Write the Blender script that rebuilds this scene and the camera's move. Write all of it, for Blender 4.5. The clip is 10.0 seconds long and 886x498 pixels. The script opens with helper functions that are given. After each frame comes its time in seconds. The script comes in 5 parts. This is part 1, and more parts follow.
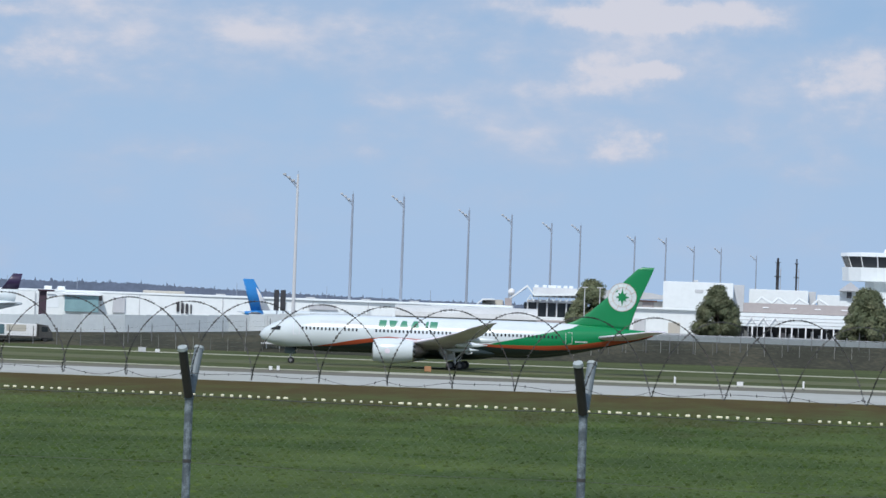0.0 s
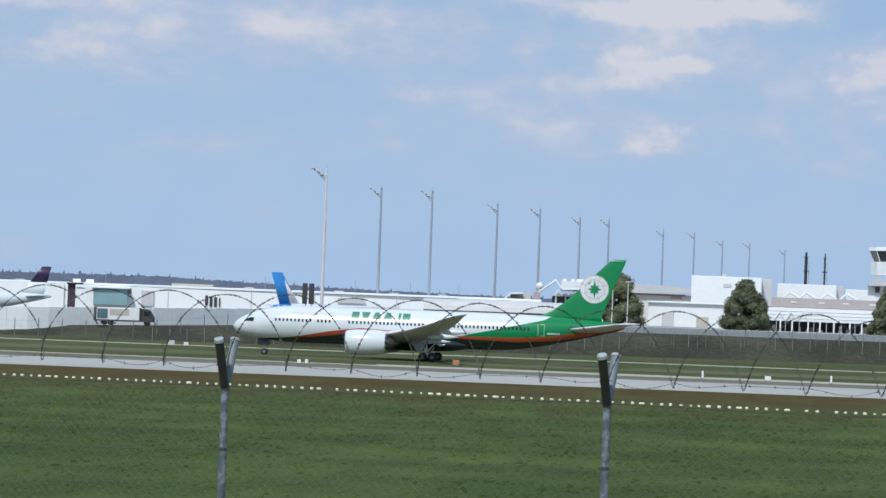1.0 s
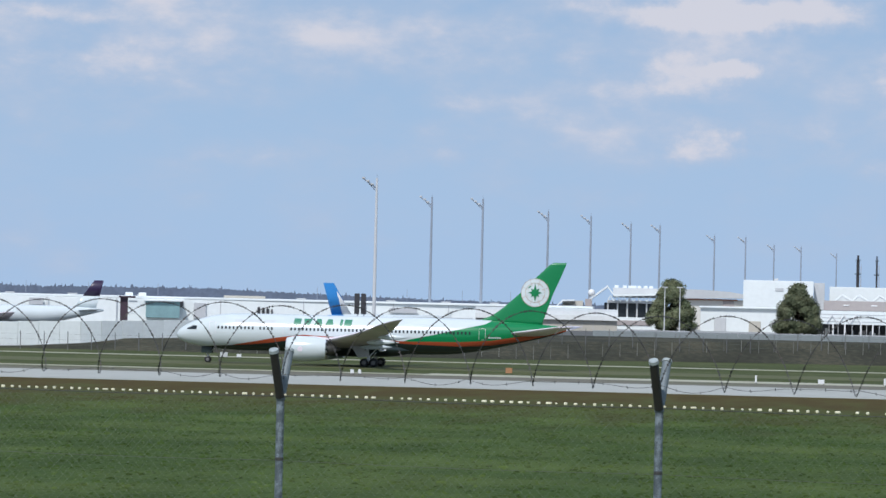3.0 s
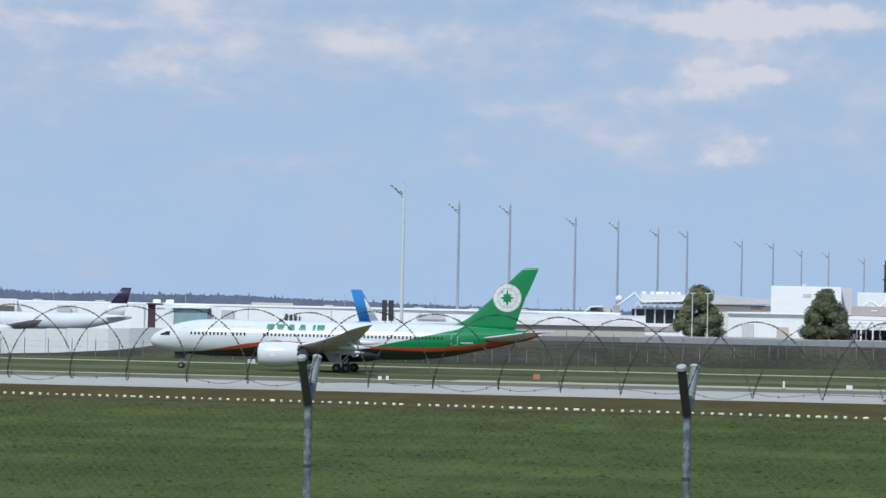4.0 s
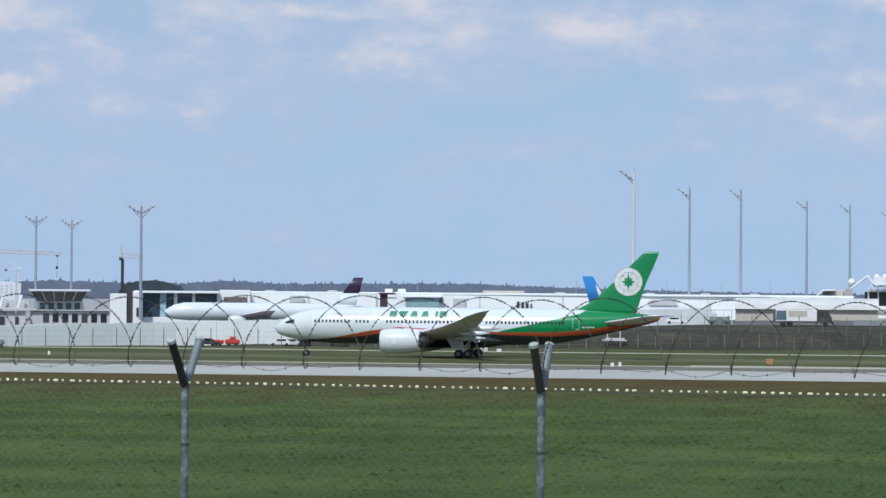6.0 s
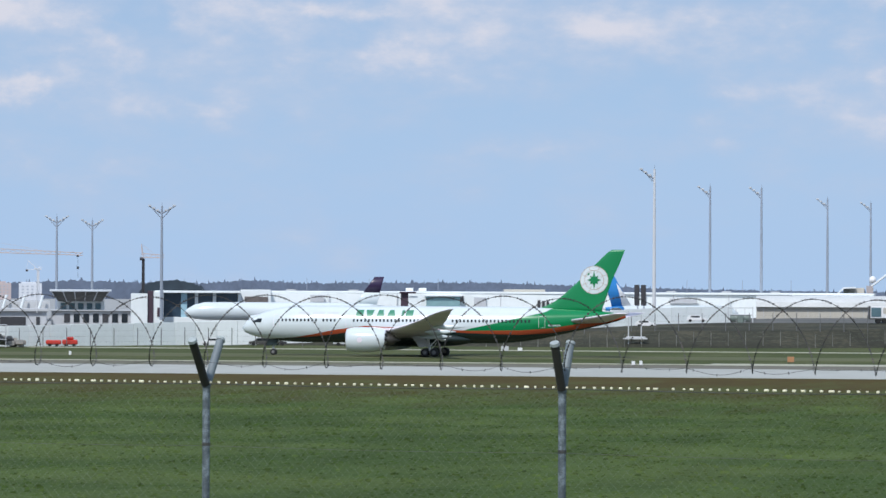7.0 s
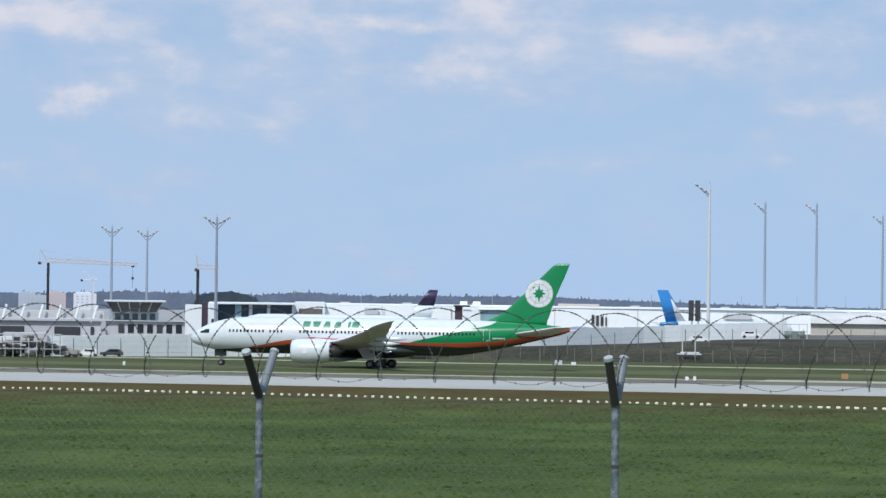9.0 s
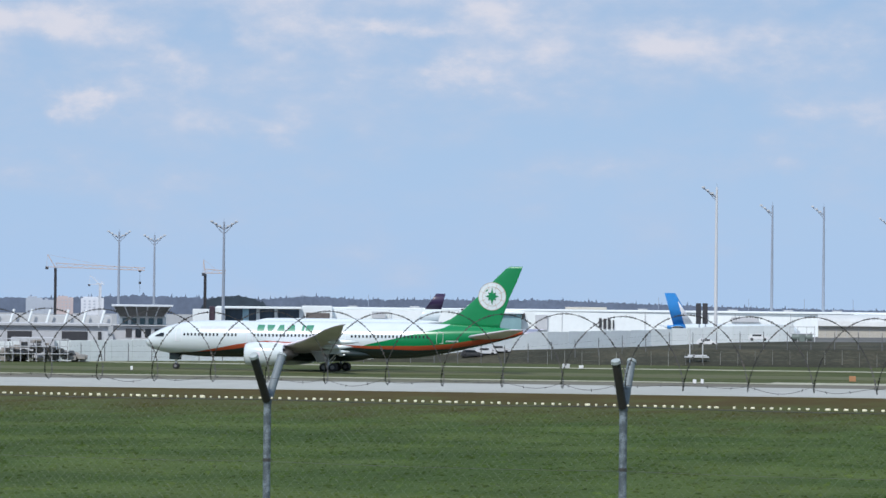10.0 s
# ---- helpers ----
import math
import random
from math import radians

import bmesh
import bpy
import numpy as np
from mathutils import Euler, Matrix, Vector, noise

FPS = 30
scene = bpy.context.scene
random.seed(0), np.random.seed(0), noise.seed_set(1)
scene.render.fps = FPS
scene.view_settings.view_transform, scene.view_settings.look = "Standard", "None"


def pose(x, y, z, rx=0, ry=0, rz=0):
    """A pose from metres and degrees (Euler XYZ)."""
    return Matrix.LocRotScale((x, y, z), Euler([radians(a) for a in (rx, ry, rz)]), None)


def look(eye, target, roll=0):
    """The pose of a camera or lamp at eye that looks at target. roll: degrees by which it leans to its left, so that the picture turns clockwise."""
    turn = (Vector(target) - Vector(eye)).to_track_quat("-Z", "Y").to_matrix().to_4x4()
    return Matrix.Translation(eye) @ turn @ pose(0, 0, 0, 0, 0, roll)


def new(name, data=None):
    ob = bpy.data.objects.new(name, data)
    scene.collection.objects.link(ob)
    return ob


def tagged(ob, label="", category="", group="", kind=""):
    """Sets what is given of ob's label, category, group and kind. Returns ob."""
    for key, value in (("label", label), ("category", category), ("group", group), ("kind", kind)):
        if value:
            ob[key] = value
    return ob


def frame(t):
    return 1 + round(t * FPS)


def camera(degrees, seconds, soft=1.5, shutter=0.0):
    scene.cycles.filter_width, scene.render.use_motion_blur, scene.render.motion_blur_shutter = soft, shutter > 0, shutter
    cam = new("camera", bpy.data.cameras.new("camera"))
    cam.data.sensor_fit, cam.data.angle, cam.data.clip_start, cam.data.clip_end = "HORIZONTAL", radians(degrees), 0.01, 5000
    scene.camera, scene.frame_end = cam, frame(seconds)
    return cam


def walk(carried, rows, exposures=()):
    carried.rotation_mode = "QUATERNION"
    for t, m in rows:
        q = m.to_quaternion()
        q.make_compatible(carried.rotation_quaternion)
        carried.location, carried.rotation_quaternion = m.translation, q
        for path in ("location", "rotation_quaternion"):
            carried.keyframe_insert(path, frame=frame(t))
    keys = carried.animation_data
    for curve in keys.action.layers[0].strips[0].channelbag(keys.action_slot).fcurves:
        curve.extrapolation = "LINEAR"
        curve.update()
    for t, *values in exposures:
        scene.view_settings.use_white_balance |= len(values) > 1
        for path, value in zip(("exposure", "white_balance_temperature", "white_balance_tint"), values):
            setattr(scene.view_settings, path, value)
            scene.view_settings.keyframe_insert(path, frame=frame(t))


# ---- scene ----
# The camera stands on a mound by the airfield's fence and pans after the aircraft.
cam = camera(12.782, 10.0)
EYE = 11.37


def view(yaw, pitch, roll, ahead=0.0):
    """The camera's pose: degrees to the left of +y, up, and of lean; metres that it stands forward."""
    turn = pose(0, 0, EYE, 90 + pitch, 0, yaw) @ pose(0, 0, 0, 0, 0, roll)
    return pose(-ahead * math.sin(radians(yaw)), ahead * math.cos(radians(yaw)), 0) @ turn


walk(cam, [
    (0.0, view(0.042, 0.705, 2.043, 1.10)),
    (0.5, view(0.277, 0.613, 2.177, 0.58)),
    (1.0, view(0.449, 0.600, 2.158, 0.26)),
    (1.5, view(0.658, 0.647, 2.241, 0.04)),
    (2.0, view(0.897, 0.632, 2.193)),
    (2.2, view(0.980, 0.632, 2.090)),
    (3.3, view(1.237, 0.775, 1.150)),
    (3.5, view(1.257, 0.818, 1.110)),
    (4.0, view(1.594, 0.787, 1.214)),
    (4.5, view(2.681, 0.884, 0.998)),
    (5.0, view(3.904, 1.117, 0.685)),
    (5.5, view(4.616, 0.759, 0.592)),
    (5.7, view(4.780, 0.645, 0.540)),
    (6.8, view(5.167, 0.500, 0.270)),
    (7.0, view(5.232, 0.536, 0.262)),
    (7.5, view(5.457, 0.606, 0.487)),
    (8.0, view(5.714, 0.674, 0.591)),
    (8.5, view(5.894, 0.724, 0.647)),
    (9.0, view(6.024, 0.724, 0.771)),
    (9.5, view(6.085, 0.706, 0.920)),
    (10.0, view(6.128, 0.776, 0.596)),
], exposures=[(0.0, -0.06), (5.5, -0.06), (7.0, 0.04), (10.0, 0.04)])

# ---- light ----
SUN_AZ, SUN_EL = 198.0, 47.0      # degrees clockwise from +y, and above the horizon


def make_world():
    w = bpy.data.worlds.new("sky")
    scene.world = w
    w.use_nodes = True
    nt = w.node_tree
    nt.nodes.clear()
    N, L = nt.nodes.new, nt.links.new
    sky = N("ShaderNodeTexSky")
    sky.sky_type = "NISHITA"
    sky.sun_disc = False
    sky.sun_elevation = radians(SUN_EL)
    sky.sun_rotation = radians(SUN_AZ)
    sky.altitude = 400
    sky.dust_density, sky.ozone_density, sky.air_density = 2.0, 1.5, 1.0
    geo = N("ShaderNodeTexCoord")
    # clouds: two noises on the direction, flattened, as seen low over the horizon
    flat = N("ShaderNodeMapping")
    flat.inputs["Scale"].default_value = (1, 1, 2.1)
    L(geo.outputs["Generated"], flat.inputs["Vector"])

    def fbm(scale, detail, rough, seed):
        n = N("ShaderNodeTexNoise")
        n.noise_dimensions = "4D"
        n.inputs["W"].default_value = seed
        n.inputs["Scale"].default_value, n.inputs["Detail"].default_value = scale, detail
        n.inputs["Roughness"].default_value = rough
        L(flat.outputs["Vector"], n.inputs["Vector"])
        return n.outputs["Fac"]

    def math_node(op, a, b=None, c=None, clamp=False):
        n = N("ShaderNodeMath")
        n.operation, n.use_clamp = op, clamp
        for i, v in enumerate((a, b, c)):
            if v is None:
                continue
            if isinstance(v, (int, float)):
                n.inputs[i].default_value = v
            else:
                L(v, n.inputs[i])
        return n.outputs[0]

    broad, fine = fbm(24, 3, 0.5, 1.3), fbm(62, 7, 0.6, 4.1)
    rise = N("ShaderNodeMapRange")
    rise.inputs["From Min"].default_value, rise.inputs["From Max"].default_value = 0.018, 0.062
    rise.inputs["To Min"].default_value, rise.inputs["To Max"].default_value = -0.075, 0.125
    axis = N("ShaderNodeSeparateXYZ")
    L(geo.outputs["Generated"], axis.inputs[0])
    L(axis.outputs["Z"], rise.inputs["Value"])
    cover = math_node("ADD", math_node("MULTIPLY", broad, 0.80), math_node("MULTIPLY_ADD", fine, 0.62, -0.22))
    cover = math_node("ADD", cover, rise.outputs[0])
    # azimuth and elevation in degrees, pushed about by noise so that the clouds fray
    angles = N("ShaderNodeCombineXYZ")
    L(math_node("MULTIPLY", math_node("ARCTAN2", axis.outputs["X"], axis.outputs["Y"]), 57.296), angles.inputs[0])
    L(math_node("MULTIPLY", math_node("ARCSINE", axis.outputs["Z"]), 57.296), angles.inputs[1])

    def fray(scale, detail, wide, high, before):
        n = N("ShaderNodeTexNoise")
        n.inputs["Scale"].default_value, n.inputs["Detail"].default_value = scale, detail
        n.inputs["Roughness"].default_value = 0.62
        L(angles.outputs[0], n.inputs["Vector"])
        ma = N("ShaderNodeVectorMath")
        ma.operation = "MULTIPLY_ADD"
        L(n.outputs["Color"], ma.inputs[0])
        ma.inputs[1].default_value = (wide, high, 0)
        L(before, ma.inputs[2])
        low = N("ShaderNodeVectorMath")
        low.operation = "SUBTRACT"
        L(ma.outputs[0], low.inputs[0])
        low.inputs[1].default_value = (wide / 2, high / 2, 0)
        return low.outputs[0]

    bent = fray(0.9, 2, 0.8, 0.26, angles.outputs[0])
    bent = fray(2.0, 9, 1.15, 0.46, bent)
    # clouds that stand out: azimuth, elevation, half width, half height (degrees), strength
    total = None
    for az, elev, wide, high, much in CLOUDS_EAST + CLOUDS_WEST + CLEARINGS:
        m = N("ShaderNodeMapping")
        m.vector_type = "TEXTURE"
        m.inputs["Location"].default_value = (az, elev, 0)
        m.inputs["Scale"].default_value = (wide, high, 1)
        L(bent, m.inputs["Vector"])
        ln = N("ShaderNodeVectorMath")
        ln.operation = "LENGTH"
        L(m.outputs["Vector"], ln.inputs[0])
        fall = N("ShaderNodeMapRange")
        fall.interpolation_type = "SMOOTHSTEP"
        fall.inputs["From Min"].default_value, fall.inputs["From Max"].default_value = 1.3, 0.25
        fall.inputs["To Min"].default_value, fall.inputs["To Max"].default_value = 0.0, much
        L(ln.outputs["Value"], fall.inputs["Value"])
        total = fall.outputs[0] if total is None else math_node("ADD", total, fall.outputs[0])
    cover = math_node("ADD", cover, math_node("MULTIPLY", total, math_node("MULTIPLY", math_node("ADD", fine, 0.3), 0.62)))
    thick = N("ShaderNodeMapRange")
    thick.interpolation_type = "SMOOTHSTEP"
    thick.inputs["From Min"].default_value, thick.inputs["From Max"].default_value = 0.32, 0.90
    thick.inputs["To Max"].default_value = 0.92
    L(cover, thick.inputs["Value"])
    # sky and cloud colours
    haze = N("ShaderNodeMix")
    haze.data_type = "RGBA"
    haze.inputs["Factor"].default_value = 0.8
    L(sky.outputs["Color"], haze.inputs["A"])
    up = N("ShaderNodeSeparateXYZ")
    L(geo.outputs["Generated"], up.inputs[0])
    lift = N("ShaderNodeMapRange")
    lift.inputs["From Min"].default_value, lift.inputs["From Max"].default_value = 0.0, 0.075
    L(up.outputs["Z"], lift.inputs["Value"])
    low = N("ShaderNodeMix")
    low.data_type = "RGBA"
    L(lift.outputs[0], low.inputs["Factor"])
    low.inputs["A"].default_value = (SKY_LOW[0], SKY_LOW[1], SKY_LOW[2], 1)
    low.inputs["B"].default_value = (SKY_HAZE[0], SKY_HAZE[1], SKY_HAZE[2], 1)
    L(low.outputs["Result"], haze.inputs["B"])
    cl = N("ShaderNodeMix")
    cl.data_type = "RGBA"
    L(thick.outputs[0], cl.inputs["Factor"])
    L(haze.outputs["Result"], cl.inputs["A"])
    body = N("ShaderNodeMix")
    body.data_type = "RGBA"
    L(math_node("POWER", thick.outputs[0], 3.5, clamp=True), body.inputs["Factor"])
    body.inputs["A"].default_value = (VEIL[0], VEIL[1], VEIL[2], 1)
    body.inputs["B"].default_value = (CLOUD[0], CLOUD[1], CLOUD[2], 1)
    L(body.outputs["Result"], cl.inputs["B"])
    bg = N("ShaderNodeBackground")
    bg.inputs["Strength"].default_value = 0.10
    L(cl.outputs["Result"], bg.inputs["Color"])
    out = N("ShaderNodeOutputWorld")
    L(bg.outputs[0], out.inputs[0])


SKY_HAZE, SKY_LOW, CLOUD, VEIL = (3.1, 4.9, 7.8), (4.4, 6.4, 9.5), (7.6, 7.35, 7.9), (4.65, 5.6, 7.35)
CLOUDS_EAST = [
    (2.95, 4.20, 2.59, 0.28, 0.68), (2.28, 3.24, 0.66, 0.35, 0.55), (2.92, 3.40, 0.43, 0.12, 0.46), (1.30, 3.08, 0.72, 0.31, 0.25),
    (2.59, 2.30, 0.54, 0.36, 0.44), (3.02, 2.22, 2.04, 0.54, 0.18), (5.77, 3.35, 0.74, 0.65, 0.53), (-0.15, 2.74, 0.61, 0.24, 0.20),
    (-0.94, 2.85, 0.61, 0.24, 0.24), (0.45, 3.61, 0.77, 0.31, 0.22), (-1.78, 2.05, 0.98, 0.21, 0.22), (-1.24, 2.44, 0.92, 0.20, 0.21),
    (5.54, 2.01, 1.01, 0.28, 0.24), (1.63, 1.51, 0.61, 0.12, 0.17), (-0.80, 3.72, 1.04, 0.44, 0.18),
]
CLOUDS_WEST = [
    (-11.44, 2.80, 0.59, 0.36, 0.50), (-10.37, 3.17, 0.85, 0.51, 0.29), (-8.81, 2.50, 0.79, 0.22, 0.28), (-11.44, 4.00, 1.69, 0.35, 0.27),
    (-6.70, 3.99, 0.90, 0.16, 0.31), (-8.34, 3.89, 1.07, 0.36, 0.20), (-6.40, 3.30, 1.17, 0.36, 0.29), (-4.97, 3.28, 1.12, 0.49, 0.21),
    (-2.80, 3.83, 1.17, 0.46, 0.16), (-2.10, 2.01, 1.22, 0.22, 0.17), (-4.35, 1.97, 1.00, 0.25, 0.22), (-5.95, 2.57, 1.00, 0.39, 0.13),
    (-11.08, 1.73, 2.12, 0.35, 0.14), (-5.47, 4.17, 1.17, 0.26, 0.15),
]
CLEARINGS = [
    (5.54, 4.16, 0.55, 0.35, -0.30), (4.66, 2.53, 0.47, 0.55, -0.20), (-9.64, 3.87, 0.49, 0.33, -0.25), (-12.00, 3.55, 0.49, 0.37, -0.22),
]
make_world()
sun = new("sun", bpy.data.lights.new("sun", "SUN"))
sun.data.energy, sun.data.angle, sun.data.color = 2.95, radians(0.53), (1.0, 0.99, 0.975)
a, e = radians(SUN_AZ), radians(SUN_EL)
sun.matrix_basis = look((math.sin(a) * math.cos(e) * 50, math.cos(a) * math.cos(e) * 50, math.sin(e) * 50), (0, 0, 0))


# ---- materials ----
def surface(name, colour, rough=0.6, metal=0.0, vary=0.12, scale=1.0, fine=12.0, bump=0.0, second=None, patch=None, random_tint=0.0, gloss=0.5):
    """A painted, mineral or grown surface: the colour wanders at two scales; second is a colour that shows in patches."""
    m = bpy.data.materials.new(name)
    m.use_nodes = True
    nt = m.node_tree
    N, L = nt.nodes.new, nt.links.new
    b = nt.nodes["Principled BSDF"]
    b.inputs["Roughness"].default_value, b.inputs["Metallic"].default_value = rough, metal
    b.inputs["Specular IOR Level"].default_value = gloss
    co = N("ShaderNodeTexCoord")
    fac = []
    for s, det in ((scale, 3), (scale * fine, 4)):
        n = N("ShaderNodeTexNoise")
        n.inputs["Scale"].default_value, n.inputs["Detail"].default_value = s, det
        L(co.outputs["Object"], n.inputs["Vector"])
        fac.append(n.outputs["Fac"])
    half = N("ShaderNodeMix")
    half.inputs["Factor"].default_value = 0.45
    L(fac[0], half.inputs["A"])
    L(fac[1], half.inputs["B"])
    value = N("ShaderNodeMapRange")
    value.inputs["From Min"].default_value, value.inputs["From Max"].default_value = 0.3, 0.7
    value.inputs["To Min"].default_value, value.inputs["To Max"].default_value = 1 - vary, 1 + vary
    L(half.outputs["Result"], value.inputs["Value"])
    base = None
    if second:
        ramp = N("ShaderNodeMapRange")
        ramp.interpolation_type = "SMOOTHSTEP"
        lo, hi = patch or (0.45, 0.6)
        ramp.inputs["From Min"].default_value, ramp.inputs["From Max"].default_value = lo, hi
        L(half.outputs["Result"], ramp.inputs["Value"])
        mx = N("ShaderNodeMix")
        mx.data_type = "RGBA"
        L(ramp.outputs[0], mx.inputs["Factor"])
        mx.inputs["A"].default_value, mx.inputs["B"].default_value = (*colour, 1), (*second, 1)
        base = mx.outputs["Result"]
    hsv = N("ShaderNodeHueSaturation")
    if base:
        L(base, hsv.inputs["Color"])
    else:
        hsv.inputs["Color"].default_value = (*colour, 1)
    if random_tint:
        info = N("ShaderNodeObjectInfo")
        rr = N("ShaderNodeMapRange")
        rr.inputs["To Min"].default_value, rr.inputs["To Max"].default_value = 1 - random_tint, 1 + random_tint
        L(info.outputs["Random"], rr.inputs["Value"])
        mul = N("ShaderNodeMath")
        mul.operation = "MULTIPLY"
        L(rr.outputs[0], mul.inputs[0])
        L(value.outputs[0], mul.inputs[1])
        L(mul.outputs[0], hsv.inputs["Value"])
    else:
        L(value.outputs[0], hsv.inputs["Value"])
    L(hsv.outputs["Color"], b.inputs["Base Color"])
    if bump:
        bp = N("ShaderNodeBump")
        bp.inputs["Strength"].default_value, bp.inputs["Distance"].default_value = 0.6, bump
        L(fac[1], bp.inputs["Height"])
        L(bp.outputs["Normal"], b.inputs["Normal"])
    return m


M = {
    "white_paint": surface("white_paint", (0.80, 0.80, 0.80), 0.35, vary=0.04, scale=0.15),
    "aircraft_white": surface("aircraft_white", (0.65, 0.71, 0.725), 0.22, vary=0.03, scale=0.2),
    "green_paint": surface("green_paint", (0.004, 0.21, 0.070), 0.32, vary=0.06, scale=0.3),
    "dark_green_paint": surface("dark_green_paint", (0.018, 0.030, 0.030), 0.3, vary=0.1, scale=0.3),
    "wing_grey": surface("wing_grey", (0.80, 0.73, 0.79), 0.5, vary=0.14, scale=0.3),
    "bare_metal": surface("bare_metal", (0.62, 0.62, 0.62), 0.28, 0.9, vary=0.1),
    "dark_metal": surface("dark_metal", (0.10, 0.095, 0.09), 0.45, 0.6, vary=0.15),
    "rubber": surface("rubber", (0.018, 0.018, 0.019), 0.75, vary=0.2, scale=3),
    "dark_glass": surface("dark_glass", (0.02, 0.025, 0.03), 0.12, vary=0.1),
    "blue_glass": surface("blue_glass", (0.10, 0.17, 0.20), 0.12, vary=0.15, scale=0.3),
    "galvanised": surface("galvanised", (0.17, 0.20, 0.215), 0.6, 0.1, vary=0.22, scale=9, bump=0.002),
    "galvanised_old": surface("galvanised_old", (0.10, 0.125, 0.14), 0.65, 0.1, vary=0.4, scale=16, second=(0.20, 0.235, 0.26)),
    "razor": surface("razor", (0.075, 0.072, 0.07), 0.6, 0.3, vary=0.3, scale=14, second=(0.11, 0.085, 0.07), patch=(0.55, 0.65)),
    "wire": surface("wire", (0.115, 0.135, 0.11), 0.5, 0.5, vary=0.2, scale=8),
    "runway": surface("runway", (0.43, 0.435, 0.405), 0.9, vary=0.10, scale=0.02, fine=14, second=(0.37, 0.375, 0.345), patch=(0.46, 0.56), gloss=0.08),
    "shoulder": surface("shoulder", (0.17, 0.16, 0.13), 0.92, vary=0.2, scale=0.04, fine=18, second=(0.12, 0.125, 0.08), patch=(0.5, 0.62), gloss=0.08),
    "beige_concrete": surface("beige_concrete", (0.42, 0.41, 0.33), 0.9, vary=0.14, scale=0.05, fine=16, second=(0.30, 0.30, 0.22), patch=(0.52, 0.66), gloss=0.08),
    "taxiway": surface("taxiway", (0.115, 0.122, 0.065), 0.95, vary=0.15, scale=0.03, fine=15, gloss=0.08),
    "apron": surface("apron", (0.33, 0.33, 0.32), 0.9, vary=0.12, scale=0.02, fine=20),
    "white_wall": surface("white_wall", (0.78, 0.82, 0.82), 0.7, vary=0.07, scale=0.05, fine=14),
    "white_metal": surface("white_metal", (0.80, 0.845, 0.85), 0.5, vary=0.05, scale=0.05),
    "grey_wall": surface("grey_wall", (0.50, 0.51, 0.53), 0.7, vary=0.10, scale=0.08),
    "beige_wall": surface("beige_wall", (0.50, 0.47, 0.41), 0.8, vary=0.10, scale=0.08),
    "brown_band": surface("brown_band", (0.37, 0.33, 0.32), 0.7, vary=0.10, scale=0.1),
    "roof_grey": surface("roof_grey", (0.50, 0.51, 0.52), 0.6, vary=0.10, scale=0.05),
    "dark_opening": surface("dark_opening", (0.045, 0.045, 0.05), 0.5, vary=0.3, scale=0.2),
    "dark_maroon": surface("dark_maroon", (0.06, 0.035, 0.05), 0.5, vary=0.2, scale=0.3),
    # steel lightened towards the sky's blue-grey, aerial haze included in the colour
    "mast_steel": surface("mast_steel", (0.32, 0.36, 0.42), 0.5, 0.3, vary=0.1, scale=0.3),
    "mast_white": surface("mast_white", (0.62, 0.63, 0.64), 0.5, vary=0.06, scale=0.3),
    "rust": surface("rust", (0.30, 0.17, 0.12), 0.7, vary=0.2, scale=0.5),
    "tail_blue": surface("tail_blue", (0.03, 0.22, 0.55), 0.3, vary=0.08, scale=0.3),
    "tail_navy": surface("tail_navy", (0.035, 0.02, 0.06), 0.3, vary=0.1, scale=0.3),
    "red_paint": surface("red_paint", (0.55, 0.045, 0.03), 0.35, vary=0.06),
    "orange_sign": surface("orange_sign", (0.42, 0.21, 0.10), 0.5, vary=0.1),
    "crane_yellow": surface("crane_yellow", (0.50, 0.40, 0.36), 0.5, vary=0.1),
    "crane_dark": surface("crane_dark", (0.035, 0.035, 0.04), 0.6, vary=0.15),
    "bark": surface("bark", (0.10, 0.075, 0.05), 0.95, vary=0.25, scale=4),
    "leaf": surface("leaf", (0.096, 0.118, 0.056), 0.7, vary=0.30, scale=0.4, fine=6, second=(0.14, 0.148, 0.078), random_tint=0.15),
    # distant woods: the blue in these colours is painted-in distance haze
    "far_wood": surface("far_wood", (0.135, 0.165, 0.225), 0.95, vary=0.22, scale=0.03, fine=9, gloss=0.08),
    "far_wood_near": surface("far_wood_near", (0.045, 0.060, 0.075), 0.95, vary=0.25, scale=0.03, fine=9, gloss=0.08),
    "far_white": surface("far_white", (0.62, 0.64, 0.68), 0.8, vary=0.05, scale=0.05),
    "far_pink": surface("far_pink", (0.50, 0.42, 0.41), 0.8, vary=0.06, scale=0.05),
    "far_grey": surface("far_grey", (0.40, 0.44, 0.50), 0.8, vary=0.08, scale=0.05),
}


# ---- building blocks ----
def part(name, bm, material, parent=None, label="", smooth=False):
    me = bpy.data.meshes.new(name)
    bm.normal_update()
    bm.to_mesh(me)
    bm.free()
    if smooth:
        for p in me.polygons:
            p.use_smooth = True
    for m in (material if isinstance(material, (list, tuple)) else [material]):
        me.materials.append(m if not isinstance(m, str) else M[m])
    ob = new(name, me)
    if parent:
        ob.parent = parent
    if label:
        ob["label"] = label
    return ob


def box(bm, x0, y0, z0, x1, y1, z1, bevel=0.0):
    r = bmesh.ops.create_cube(bm, size=1, matrix=Matrix.Translation(((x0 + x1) / 2, (y0 + y1) / 2, (z0 + z1) / 2)) @ Matrix.Diagonal((x1 - x0, y1 - y0, z1 - z0, 1)))
    if bevel:
        edges = list({e for v in r["verts"] for e in v.link_edges})
        bmesh.ops.bevel(bm, geom=edges, offset=bevel, segments=1, affect="EDGES")
    return bm


def boxes(*sizes, bevel=0.0):
    bm = bmesh.new()
    for s in sizes:
        box(bm, *s, bevel=bevel)
    return bm


